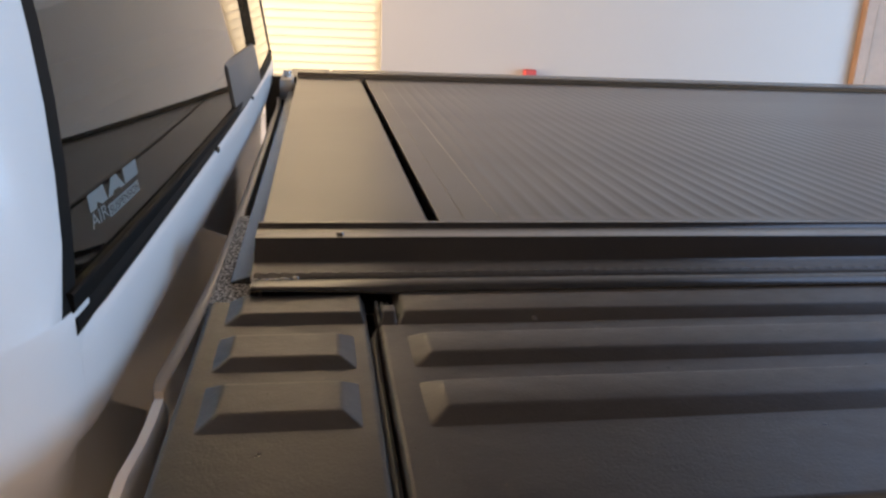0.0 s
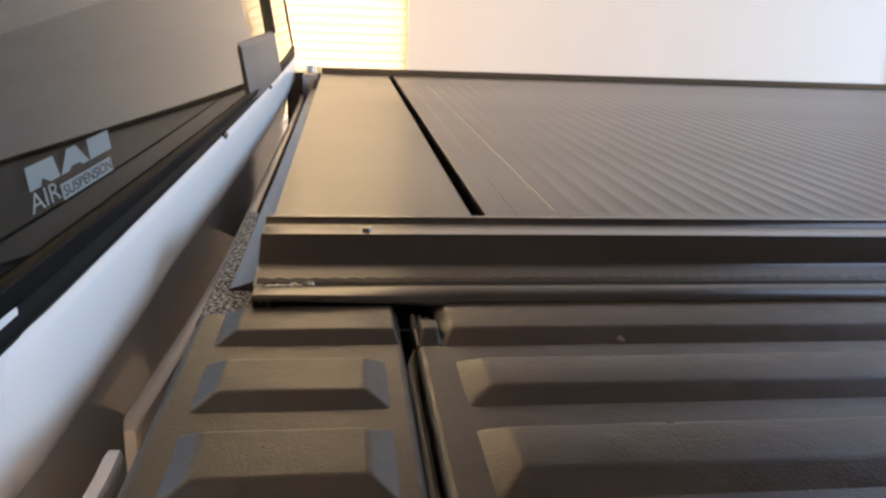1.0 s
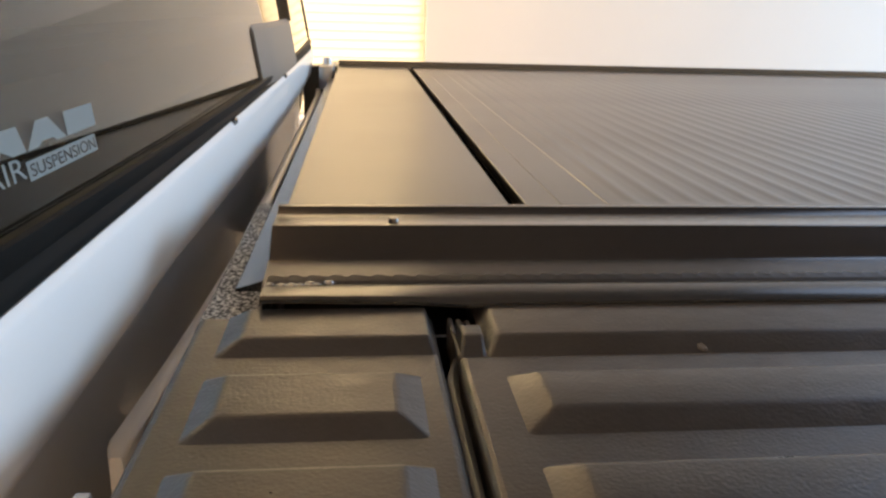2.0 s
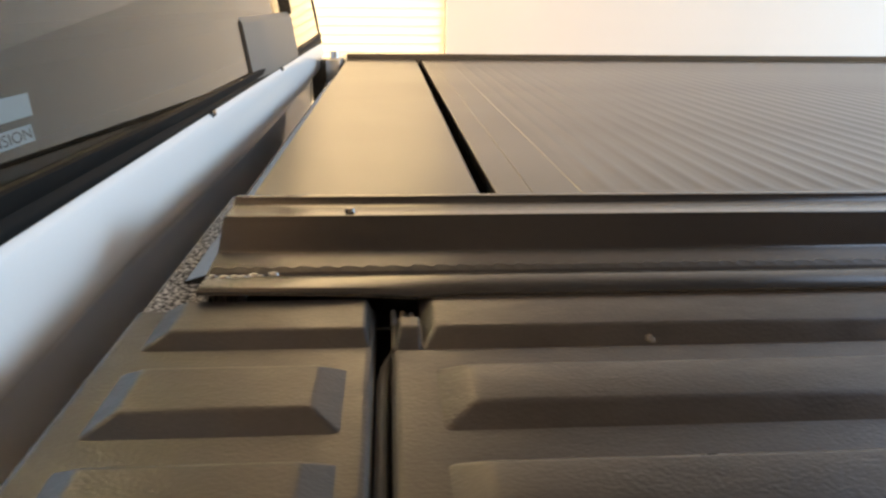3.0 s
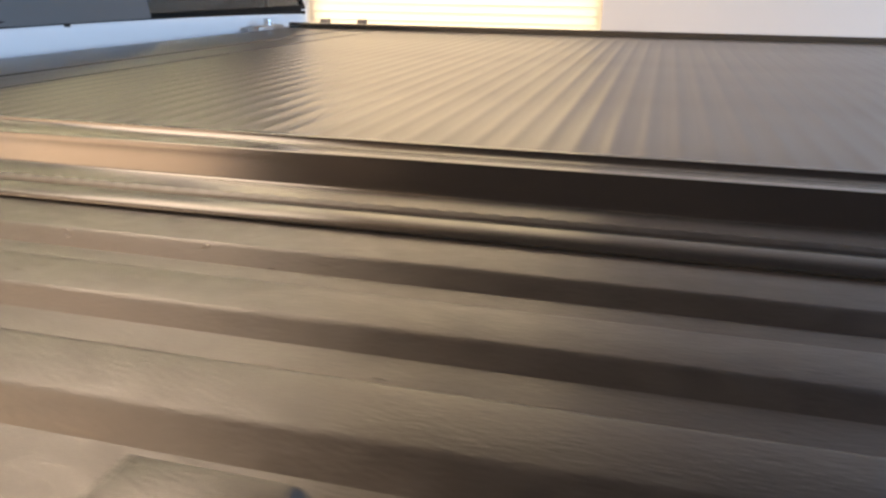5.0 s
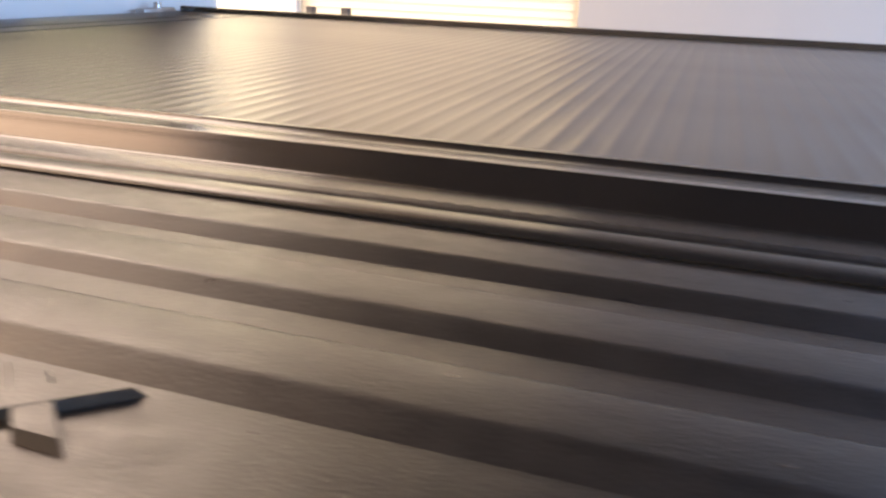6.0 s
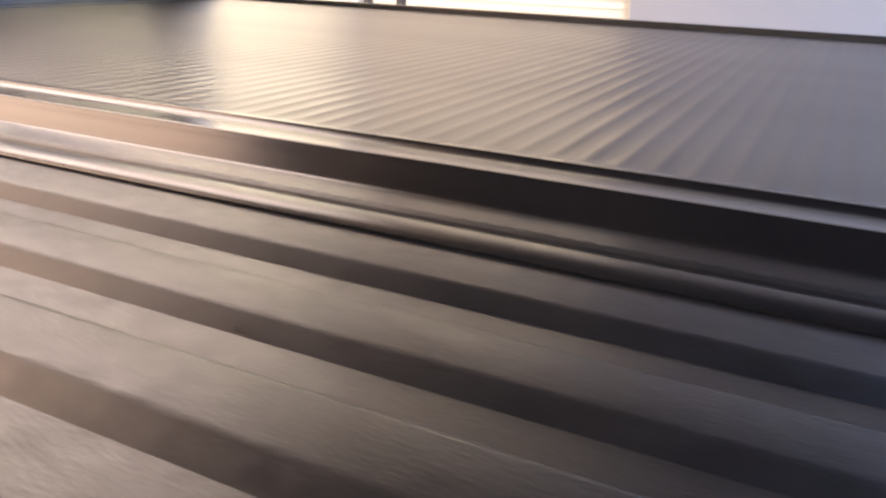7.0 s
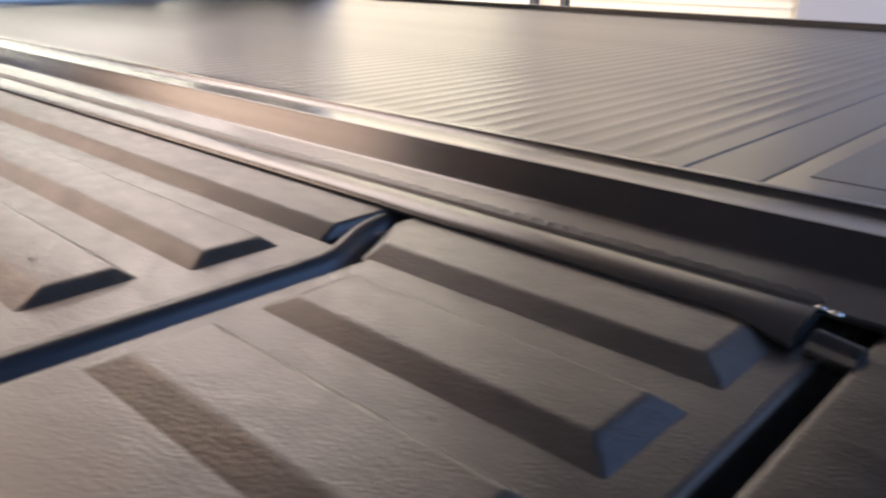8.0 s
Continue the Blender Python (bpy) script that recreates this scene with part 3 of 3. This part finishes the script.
def cab_back():
    prof = [(-0.0025, 1.4188), (0.0022, 1.4194), (0.0040, 1.4172), (0.0048, 1.4150), (0.0053, 1.4090), (0.0056, 1.4010), (0.0056, 1.3900), (0.0055, 1.3850), (0.0050, 1.3770), (0.0034, 1.3715), (-0.0004, 1.3650), (-0.0060, 1.3580), (-0.0135, 1.3510), (-0.0205, 1.3440), (-0.0265, 1.3340), (-0.0265, 0.60), (-0.06, 0.60), (-0.06, 1.33), (-0.012, 1.402)]

    def at(s, a, b):
        end = max(0.0, (abs(s - YC) - 0.765) / 0.032)
        return cab_x(s, 1.415) + a - 0.0046 * min(1.0, end) ** 2, s, b - (ledge_drop(s) * max(0.0, min(1.0, (b - 1.39) / 0.02)) if b > 1.389 else tuck(s) * max(0.0, min(1.0, (1.389 - b) / 0.012)))
    return sweep(prof, cab_ys(YC - 0.797, YC + 0.797, 88), at)


cab = part("cab", cab_back(), M_WHITE, truck, "white painted cab back below and beside the window", smooth=True)


def window_edge(z):
    """Distance of the window's side edge from the centre line."""
    k = max(0.0, z - 1.42)
    return 0.811 - 0.68 * k + 2.4 * k * k if k < 0.14 else 0.7628 - 0.10 * (k - 0.14)


ZTOP = 1.86
zs = [1.4205, 1.45, 1.48, 1.51, 1.54, 1.58, 1.64, 1.72, 1.80, ZTOP]


def cab_sheet(edge0, edge1, rows, cols, thick, out=0.0):
    """A sheet on the cab's rear face between two side edges, with thickness."""
    bm = bmesh.new()
    grids = []
    for off in (out, out - thick):
        g = [[bm.verts.new((cab_x(y, z, off), y, z)) for y in cab_ys(edge0(z), edge1(z), cols)] for z in rows]
        grids.append(g)
    nr, nc = len(rows), cols + 1
    for g in grids:
        for i in range(nr - 1):
            for j in range(nc - 1):
                bm.faces.new((g[i][j], g[i][j + 1], g[i + 1][j + 1], g[i + 1][j]))
    a, b = grids
    for i in range(nr - 1):
        for j in (0, nc - 1):
            bm.faces.new((a[i][j], a[i + 1][j], b[i + 1][j], b[i][j]))
    for j in range(nc - 1):
        for i in (0, nr - 1):
            bm.faces.new((a[i][j], a[i][j + 1], b[i][j + 1], b[i][j]))
    return bm


part("rear_window", cab_sheet(lambda z: YC - window_edge(z) + 0.016, lambda z: YC + window_edge(z) - 0.016, [1.4250] + zs[1:], 40, 0.004, -0.002), M_GLASS, cab, "dark tinted glass rear window reflecting the room", smooth=True)
for sgn in (-1, 1):
    part("window_gasket", cab_sheet(lambda z: YC + sgn * window_edge(z), lambda z: YC + sgn * (window_edge(z) - 0.017), zs, 2, 0.012, 0.0), M_DARK, cab, smooth=True)
    part("rear_pillar", cab_sheet(lambda z: YC + sgn * (HALF - 0.24 * max(0.0, z - 1.42)), lambda z: YC + sgn * (window_edge(z) + 0.0005 if z > 1.419 else 0.78), [1.25, 1.34, 1.36, 1.365, 1.370, 1.375, 1.380, 1.384, 1.388, 1.400, 1.410, 1.4190] + zs, 12, 0.014, 0.001), M_WHITE, cab, smooth=True)
    for rows, deep in (([0.6, 1.25, 1.4205, 1.45, 1.48, 1.50, 1.62], 1.9), ([1.621, 1.64, 1.72, 1.829], 0.10), ([1.83, ZTOP], 1.9)):
        part("cab_side", cab_sheet(lambda z: YC + sgn * (HALF - 0.24 * max(0.0, z - 1.42)), lambda z: YC + sgn * (HALF - 0.05 - 0.24 * max(0.0, z - 1.42)), rows, 2, deep, -0.01), M_WHITE, cab, smooth=True)
part("window_gasket", sweep([(-0.004, 1.4175), (0.0012, 1.4185), (0.0024, 1.4198), (0.0020, 1.4212), (0.0006, 1.4220), (0.0002, 1.4226), (0.0012, 1.4234), (0.0012, 1.4278), (0.0, 1.4290), (-0.004, 1.4290)],
                            cab_ys(YC - 0.800, YC + 0.800, 60), lambda s, a, b: (cab_x(s, 1.42) + a, s, b - ledge_drop(s) * max(0.0, min(1.0, (1.4254 - b) / 0.0070)))), M_DARK, cab, "black rubber gasket along the window's foot", smooth=True)
rx0, rx1, ry = -2.05, cab_x(YC, ZTOP) - 0.01, HALF - 0.13
for nm, x0, x1, y0, y1 in (("roof", rx0, -1.55, -ry, ry), ("roof", -0.335, rx1, -ry, ry), ("roof", -1.55, -0.335, -ry, -0.53), ("roof", -1.55, -0.335, 0.53, ry)):
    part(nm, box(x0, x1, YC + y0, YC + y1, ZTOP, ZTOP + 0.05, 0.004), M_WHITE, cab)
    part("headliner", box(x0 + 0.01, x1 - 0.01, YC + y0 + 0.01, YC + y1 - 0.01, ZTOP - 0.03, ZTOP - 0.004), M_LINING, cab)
# black liners added inside, so the cab reads as shaded through the glass
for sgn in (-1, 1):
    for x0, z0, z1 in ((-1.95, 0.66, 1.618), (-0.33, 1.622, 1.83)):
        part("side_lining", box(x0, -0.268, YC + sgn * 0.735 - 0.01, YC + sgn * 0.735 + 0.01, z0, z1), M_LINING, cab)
# added ledge: covers the white panel top that would shine through the glass
part("rear_ledge", sweep([(-0.0060, 1.4190), (-0.0060, 1.4208), (-0.0640, 1.4203), (-0.10, 1.3900), (-0.10, 1.3860), (-0.0640, 1.4190)], cab_ys(YC - 0.79, YC + 0.79, 30), lambda s, a, b: (cab_x(s, 1.415) + a, s, b)), M_LINING, cab, "black ledge added behind the glass to hide the white panel's top")
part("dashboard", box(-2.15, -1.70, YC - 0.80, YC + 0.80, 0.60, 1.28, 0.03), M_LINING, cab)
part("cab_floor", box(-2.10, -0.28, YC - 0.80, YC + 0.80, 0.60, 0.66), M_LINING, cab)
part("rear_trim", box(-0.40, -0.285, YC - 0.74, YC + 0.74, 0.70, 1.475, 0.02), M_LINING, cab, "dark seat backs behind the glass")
part("bonnet", box(-3.45, -2.15, YC - 0.82, YC + 0.82, 0.62, 1.22, 0.08, 3), M_WHITE, truck, smooth=True)

# the sliding middle pane's lower rail, and its black upright
part("slider_rail", sweep([(-0.004, 1.4205), (0.0030, 1.4205), (0.0036, 1.4213), (0.0036, 1.4752), (0.0031, 1.4762), (0.0004, 1.4812), (-0.004, 1.4812)],
                          [0.3895, 0.3903] + cab_ys(0.395, 0.752, 16) + [0.7562, 0.7570], lambda s, a, b: (cab_x(s, b) + a - 0.0034 * max(0.0, 1 - (s - 0.3895) / 0.10), s, b)), M_SLAB, cab, "satin dark grey lower rail of the sliding middle pane", smooth=True, sharp=25)
part("slider_upright", cab_sheet(lambda z: 0.7500, lambda z: 0.7570, [1.4785, 1.60, 1.72, 1.84], 1, 0.009, 0.0062), M_SEAL, cab, "black upright of the sliding middle pane")
for y in (0.1916, 0.5606):
    zf = 1.4185 - ledge_drop(y)
    part("drain_notch", box(cab_x(y, 1.42) + 0.0005, cab_x(y, 1.42) + 0.0052, y - 0.006, y + 0.006, zf - 0.0025, zf + 0.0022, 0.001, 1), M_SEAL, cab)

# vinyl sticker on the glass: plain blocks, and the readable words
def text_mesh(words, size):
    """Flat letters as a bmesh, in the plane z = 0, from the left edge."""
    cu = bpy.data.curves.new("words", "FONT")
    cu.body = words
    cu.size = size
    ob = new("words", cu)
    dg = bpy.context.evaluated_depsgraph_get()
    me = bpy.data.meshes.new_from_object(ob.evaluated_get(dg))
    bm = bmesh.new()
    bm.from_mesh(me)
    bpy.data.objects.remove(ob)
    bpy.data.meshes.remove(me)
    return bm


def on_glass(bm, y0, z0, width, height, lift):
    """Lays a flat mesh on the window: x across, y up, fitted to a width and height."""
    xs = [v.co.x for v in bm.verts]
    ys = [v.co.y for v in bm.verts]
    for v in bm.verts:
        y = y0 + (v.co.x - min(xs)) / (max(xs) - min(xs)) * width
        z = z0 + (v.co.y - min(ys)) / (max(ys) - min(ys)) * height
        v.co = (cab_x(y, z, lift), y, z)
    return bm


def flat_quads(quads):
    bm = bmesh.new()
    for q in quads:
        bm.faces.new([bm.verts.new((*p, 0)) for p in q])
    return bm


part("sticker", on_glass(flat_quads([
    [(0, 0), (1.0, 0), (1.25, 0.9), (1.9, 0), (2.85, 0), (2.6, 3), (0.1, 3)], [(2.95, 0), (3.8, 0), (4.1, 0.5), (5.0, 0.5), (5.3, 0), (6.1, 0), (5.0, 3), (4.0, 3)], [(6.2, 0), (9.0, 0), (9.1, 3), (6.3, 3)]]),
    -0.1618, 1.4506, 0.097, 0.0090, -0.0018), M_DECAL, cab, "pale grey vinyl sticker with block marks and lettering")
part("lettering", on_glass(text_mesh("AIR", 1.0), -0.1643, 1.4425, 0.0285, 0.0072, -0.0018), M_DECAL, cab, "pale grey letters reading AIR")
part("sticker_band", on_glass(flat_quads([[(0, 0), (1, 0), (1, 1), (0, 1)]]), -0.1345, 1.4408, 0.0645, 0.0067, -0.0018), M_DECAL, cab)
part("lettering", on_glass(text_mesh("SUSPENSION", 1.0), -0.1325, 1.4420, 0.0605, 0.0044, -0.0016), M_SEAL, cab, "dark letters reading SUSPENSION on the pale band")

# ---- the roll-up bed cover: deck, slats, end bar, side rails ----
cover = thing("tonneau_cover", "closed matte black roll-up bed cover of narrow slats", "bed cover", (0.0, YC, 1.38))
YA, YB = 0.004, 2 * YC - 0.004
part("deck_panel", along_y([(-0.1329, ZK), (-0.1333, ZK - 0.0004), (-0.1335, ZK - 0.003), (-0.1335, ZK - 0.10), (-0.0006, ZK - 0.10), (-0.0006, ZK - 0.0015), (-0.002, ZK)], YA, YB), M_COVER, cover, "smooth black deck over the roller at the cab end", smooth=True, sharp=15)
part("wiper_strip", along_y([(-0.0004, ZK - 0.012), (0.0085, ZK - 0.012), (0.0085, ZK - 0.0085), (0.0040, ZK - 0.0075), (-0.0004, ZK - 0.0085)], YA, YB), M_LINING, cover, "black rubber wiper strip across the cover", smooth=True)
part("lead_plate", along_y([(0.0089, ZK - 0.008), (0.0089, ZK - 0.0003), (0.0094, ZK), (0.0303, ZK), (0.0306, ZK - 0.0003), (0.0306, ZK - 0.008)], YA, YB), M_COVER, cover)
part("lead_plate", along_y([(0.0310, ZK - 0.008), (0.0309, ZK - 0.0003), (0.0312, ZK), (0.0598, ZK), (0.0604, ZK - 0.0005), (0.0610, ZK), (0.0701, ZK), (0.0701, ZK - 0.008)], YA, YB), M_COVER, cover)

XS0, PITCH, NS = 0.0703, 0.0201, 80


def slat_mesh():
    """One slat: a shallow skewed wave across it, flat near both ends."""
    prof = []
    for k in range(17):
        u = k / 16
        prof.append((max(0.00003, min(PITCH - 0.00003, PITCH * u)), -0.00075 * (0.5 + 0.5 * math.cos(2 * math.pi * (u - 0.10 * math.sin(2 * math.pi * u)))) ** 1.3))
    ring = [(0.00003, -0.008)] + prof + [(PITCH - 0.00003, -0.008)]
    ys = [YA, 0.040, 0.046, 0.052, 0.058, YB - 0.058, YB - 0.052, YB - 0.046, YB - 0.040, YB]
    amp = [0.0, 0.0, 0.25, 0.75, 1.0, 1.0, 0.75, 0.25, 0.0, 0.0]
    return sweep(ring, list(zip(ys, amp)), lambda s, a, b: (XS0 + a, s[0], ZK + (b * s[1] if b > -0.004 else b)))


first = part("slat", slat_mesh(), M_COVER, cover, smooth=True)
for i in range(1, NS):
    s = new("slat", first.data)
    s.parent = cover
    s.location = first.location + Vector((i * PITCH, 0, 0))
part("end_plate", along_y([(1.6785, ZK - 0.008), (1.6785, ZK), (1.6930, ZK + 0.0002), (1.6940, ZK - 0.0007), (1.6952, ZK - 0.0006), (1.7335, ZK - 0.0003), (1.7347, ZK - 0.001), (1.7347, ZK - 0.008)], YA, YB), M_COVER, cover, smooth=True, sharp=25)
endbar = part("end_bar", along_y([(1.7357, ZK - 0.010), (1.7357, ZK - 0.0005), (1.7375, ZK + 0.0008), (1.795, ZK + 0.0008), (1.806, ZK - 0.003), (1.812, ZK - 0.012), (1.812, ZK - 0.06), (1.800, ZK - 0.06)], YA, YB), M_COVER, cover, "black end bar with a shallow finger pull", smooth=True)
part("finger_pull", box(1.7500, 1.7920, 0.066, 0.230, ZK - 0.004, ZK + 0.0011, 0.0002, 1), M_COVER, endbar)


def rail_profile():
    """Across the rail from the inner lip outwards: lip, slope, shelf, face, flange."""
    return [(0.0040, ZK - 0.03), (0.0040, 1.3972), (0.0036, 1.3984), (0.0026, 1.3992), (0.0008, 1.3997), (-0.0020, 1.4000), (-0.0040, 1.4000), (-0.0050, 1.3998), (-0.0058, 1.3993), (-0.0064, 1.3987),
            (-0.0090, 1.3977), (-0.0128, 1.3970), (-0.0160, 1.3969), (-0.0250, 1.3973), (-0.0336, 1.3979), (-0.0352, 1.3979), (-0.0361, 1.3976), (-0.0367, 1.3970), (-0.0372, 1.3966),
            (-0.0400, 1.3950), (-0.0430, 1.39315), (-0.0462, 1.39105), (-0.0490, 1.38905), (-0.0512, 1.38735), (-0.0526, 1.3863), (-0.0536, 1.3859),
            (-0.0560, 1.38565), (-0.0630, 1.3850), (-0.0700, 1.3843), (-0.0805, 1.3834), (-0.0815, 1.3826), (-0.0815, 1.3812), (-0.0300, 1.3812), (-0.0300, ZK - 0.03)]


def seal_profile(w, drop):
    """The bulb along the flange's edge; w widens it, drop lowers its toe."""
    return [(-0.0818, 1.3826), (-0.0824, 1.3840), (-0.0840, 1.3848), (-0.0880, 1.3850), (-0.0940 - w * 0.3, 1.3846 - drop * 0.4), (-0.0985 - w * 0.6, 1.3840 - drop * 0.7), (-0.1012 - w, 1.3833 - drop), (-0.1026 - w, 1.3825 - drop), (-0.1026 - w, 1.3812 - drop), (-0.1010 - w, 1.3803 - drop), (-0.0818, 1.3803)]


def seal(x0, x1):
    bm = bmesh.new()
    rings = []
    n = 90
    for i in range(n + 1):
        x = x0 + (x1 - x0) * i / n
        # near the front joint the bulb rides up and bulges; at the rear it flares
        over = 1.0 / (1.0 + math.exp((x + 0.060) * 220))
        lift = max(0.0, min(1.0, (-0.060 - x) / 0.06))
        lump = math.exp(-((x + 0.048) / 0.012) ** 2) + math.exp(-((x - 1.645) / 0.012) ** 2)
        flare = max(0.0, (x - 1.775) / 0.03) ** 2
        ring = [bm.verts.new((x, a, b)) for a, b in seal_profile(0.0014 * over + 0.0012 * lump + 0.006 * flare, -0.0010 * over - 0.0016 * lift + 0.0006 * lump + 0.002 * flare)]
        rings.append(ring)
    k = len(rings[0])
    for r0, r1 in zip(rings, rings[1:]):
        for i in range(k):
            bm.faces.new((r0[i], r0[(i + 1) % k], r1[(i + 1) % k], r1[i]))
    bm.faces.new(rings[0])
    bm.faces.new(rings[-1][::-1])
    return bm


def side_rail(flip):
    turn = mirror_y if flip else (lambda b: b)
    ob = part("side_rail", turn(along_x(rail_profile(), -0.1338, 1.870)), M_RAIL, cover, "black extruded aluminium side rail", smooth=True, sharp=20)
    part("seal", turn(seal(-0.1323, 1.806)), M_SEAL, ob, "black rubber bulb seal along the rail", smooth=True)
    # tape along the flange with a pinked upper edge
    bm = bmesh.new()
    rnd = random.Random(4)
    x, edge = -0.1320, []
    while x < 1.800:
        p = 0.0095 * rnd.uniform(0.85, 1.15)
        lo, hi = -0.0756 + rnd.uniform(-0.0003, 0.0002), -0.0738 + rnd.uniform(-0.0002, 0.0004)
        edge += [(x, lo), (x + p * 0.15, hi), (x + p * rnd.uniform(0.35, 0.55), hi - 0.0002), (x + p * 0.85, lo)]
        x += p
    zt = lambda y: 1.3834 + (y + 0.0805) * 0.0826
    rows = [[bm.verts.new((x, y, zt(y) + dz)) for x, y in edge] for dz in (0.0001, 0.0015)]
    rows.append([bm.verts.new((x, -0.0790, zt(-0.0790) + 0.0009)) for x, y in edge])
    rows.append([bm.verts.new((x, -0.0806, zt(-0.0806) + 0.0001)) for x, y in edge])
    for r0, r1 in zip(rows, rows[1:]):
        for k in range(len(edge) - 1):
            bm.faces.new((r0[k], r0[k + 1], r1[k + 1], r1[k]))
    part("edge_tape", turn(bm), M_TAPE, ob, "black tape with a pinked edge along the rail")
    part("rivet", turn(cylinder((-0.0742, -0.0258, 1.3975), (-0.0742, -0.0258, 1.3993), 0.0028, 0.0022, 16)), M_SEAL, ob)
    return ob


near_rail = side_rail(False)
plug = cylinder((1.8105, -0.1010, 1.3785), (1.8250, -0.1020, 1.3775), 0.0060, 0.0056, 20)
part("seal_plug", plug, M_SEAL, near_rail, "stubby dark rubber plug at the rear end of the seal", smooth=True)
side_rail(True)

# folded flange of the roller housing, and the fittings at the far front corner
part("housing_flange", along_y([(-0.1337, 1.3700), (-0.1337, 1.3768), (-0.1345, 1.3772), (-0.1490, 1.3728), (-0.1498, 1.3722), (-0.1498, 1.3690)], -0.056, YB + 0.05), M_RAIL, cover, "satin black folded flange of the roller housing", smooth=True, sharp=15)
far_clamp = part("clamp", box(-0.166, -0.140, 1.04, 1.15, 1.355, 1.3960, 0.004), M_STEEL, cover, "bright metal clamp at the far front corner", smooth=True)
part("clamp_screw", cylinder((-0.153, 1.10, 1.396), (-0.153, 1.10, 1.408), 0.008), M_CHROME, far_clamp)
# melted spot of sealant at the front end of the flange, and at the rear
for x0, n in ((-0.130, 7), (1.8065, 2)):
    rnd = random.Random(9)
    for i in range(n):
        x, y = x0 + i * 0.0042 + rnd.uniform(-0.001, 0.001), -0.0830 + rnd.uniform(-0.002, 0.002)
        r = rnd.uniform(0.0012, 0.0022)
        bm = bmesh.new()
        bmesh.ops.create_icosphere(bm, subdivisions=2, radius=r)
        for v in bm.verts:
            v.co = Vector((x + v.co.x * 1.4, y + v.co.y, 1.3846 + v.co.z * 0.6))
        part("sealant_drop", bm, M_CHROME, near_rail, "shiny drop of sealant", smooth=True)

# scuffs on the rail and the lid: thin pale rubbed patches
M_SCUFF = material("rubbed_grey_plastic", (0.10, 0.095, 0.09), 0.55, grain=1.2, grain_scale=900, bump=0.5)


def scuff(parent, x, y, z, w, h, tilt, seed):
    rnd = random.Random(seed)
    bm = bmesh.new()
    n = 14
    ring = []
    for i in range(n):
        a = 2 * math.pi * i / n
        r = rnd.uniform(0.55, 1.0)
        dx, dy = w / 2 * r * math.cos(a), h / 2 * r * math.sin(a)
        ring.append((dx, dy))
    top = [bm.verts.new((x + dx, y + dy, z + 0.00008 + dy * tilt)) for dx, dy in ring]
    low = [bm.verts.new((x + dx * 1.4, y + dy * 1.4, z - 0.0003 + dy * 1.4 * tilt)) for dx, dy in ring]
    bm.faces.new(top)
    for i in range(n):
        bm.faces.new((low[i], low[(i + 1) % n], top[(i + 1) % n], top[i]))
    return part("scuff", bm, M_SCUFF, parent, "pale rubbed scuff")


for k, (x, w) in enumerate(((-0.0653, 0.007), (0.1152, 0.008), (0.2675, 0.006), (0.315, 0.007), (0.4517, 0.010))):
    scuff(near_rail, x, -0.0530, 1.3860, w, 0.0035, 0.3, 20 + k)
scuff(lid, 0.0422, -0.1405, ZG + 0.0012, 0.0035, 0.0035, 0.4, 41)
scuff(lid, 1.0696, -0.2416, ZL, 0.007, 0.002, 0.0, 42)
for k, (x, y, w, h) in enumerate(((0.003, -0.1462, 0.0030, 0.0008), (1.572, -0.241, 0.0060, 0.0040), (0.145, -0.176, 0.0040, 0.0018), (0.228, -0.236, 0.0050, 0.0030), (0.412, -0.181, 0.0035, 0.0020))):
    scuff(lid, x, y, ZL if y < -0.16 else ZG, w, h, 0.0, 50 + k)
for k, (x, y, w) in enumerate(((1.717, -0.190, 0.0045), (1.7525, -0.2105, 0.0035), (1.788, -0.1600, 0.0050))):
    scuff(back_cap, x, y, ZL if k == 0 else ZG, w, 0.0022, 0.0, 60 + k)
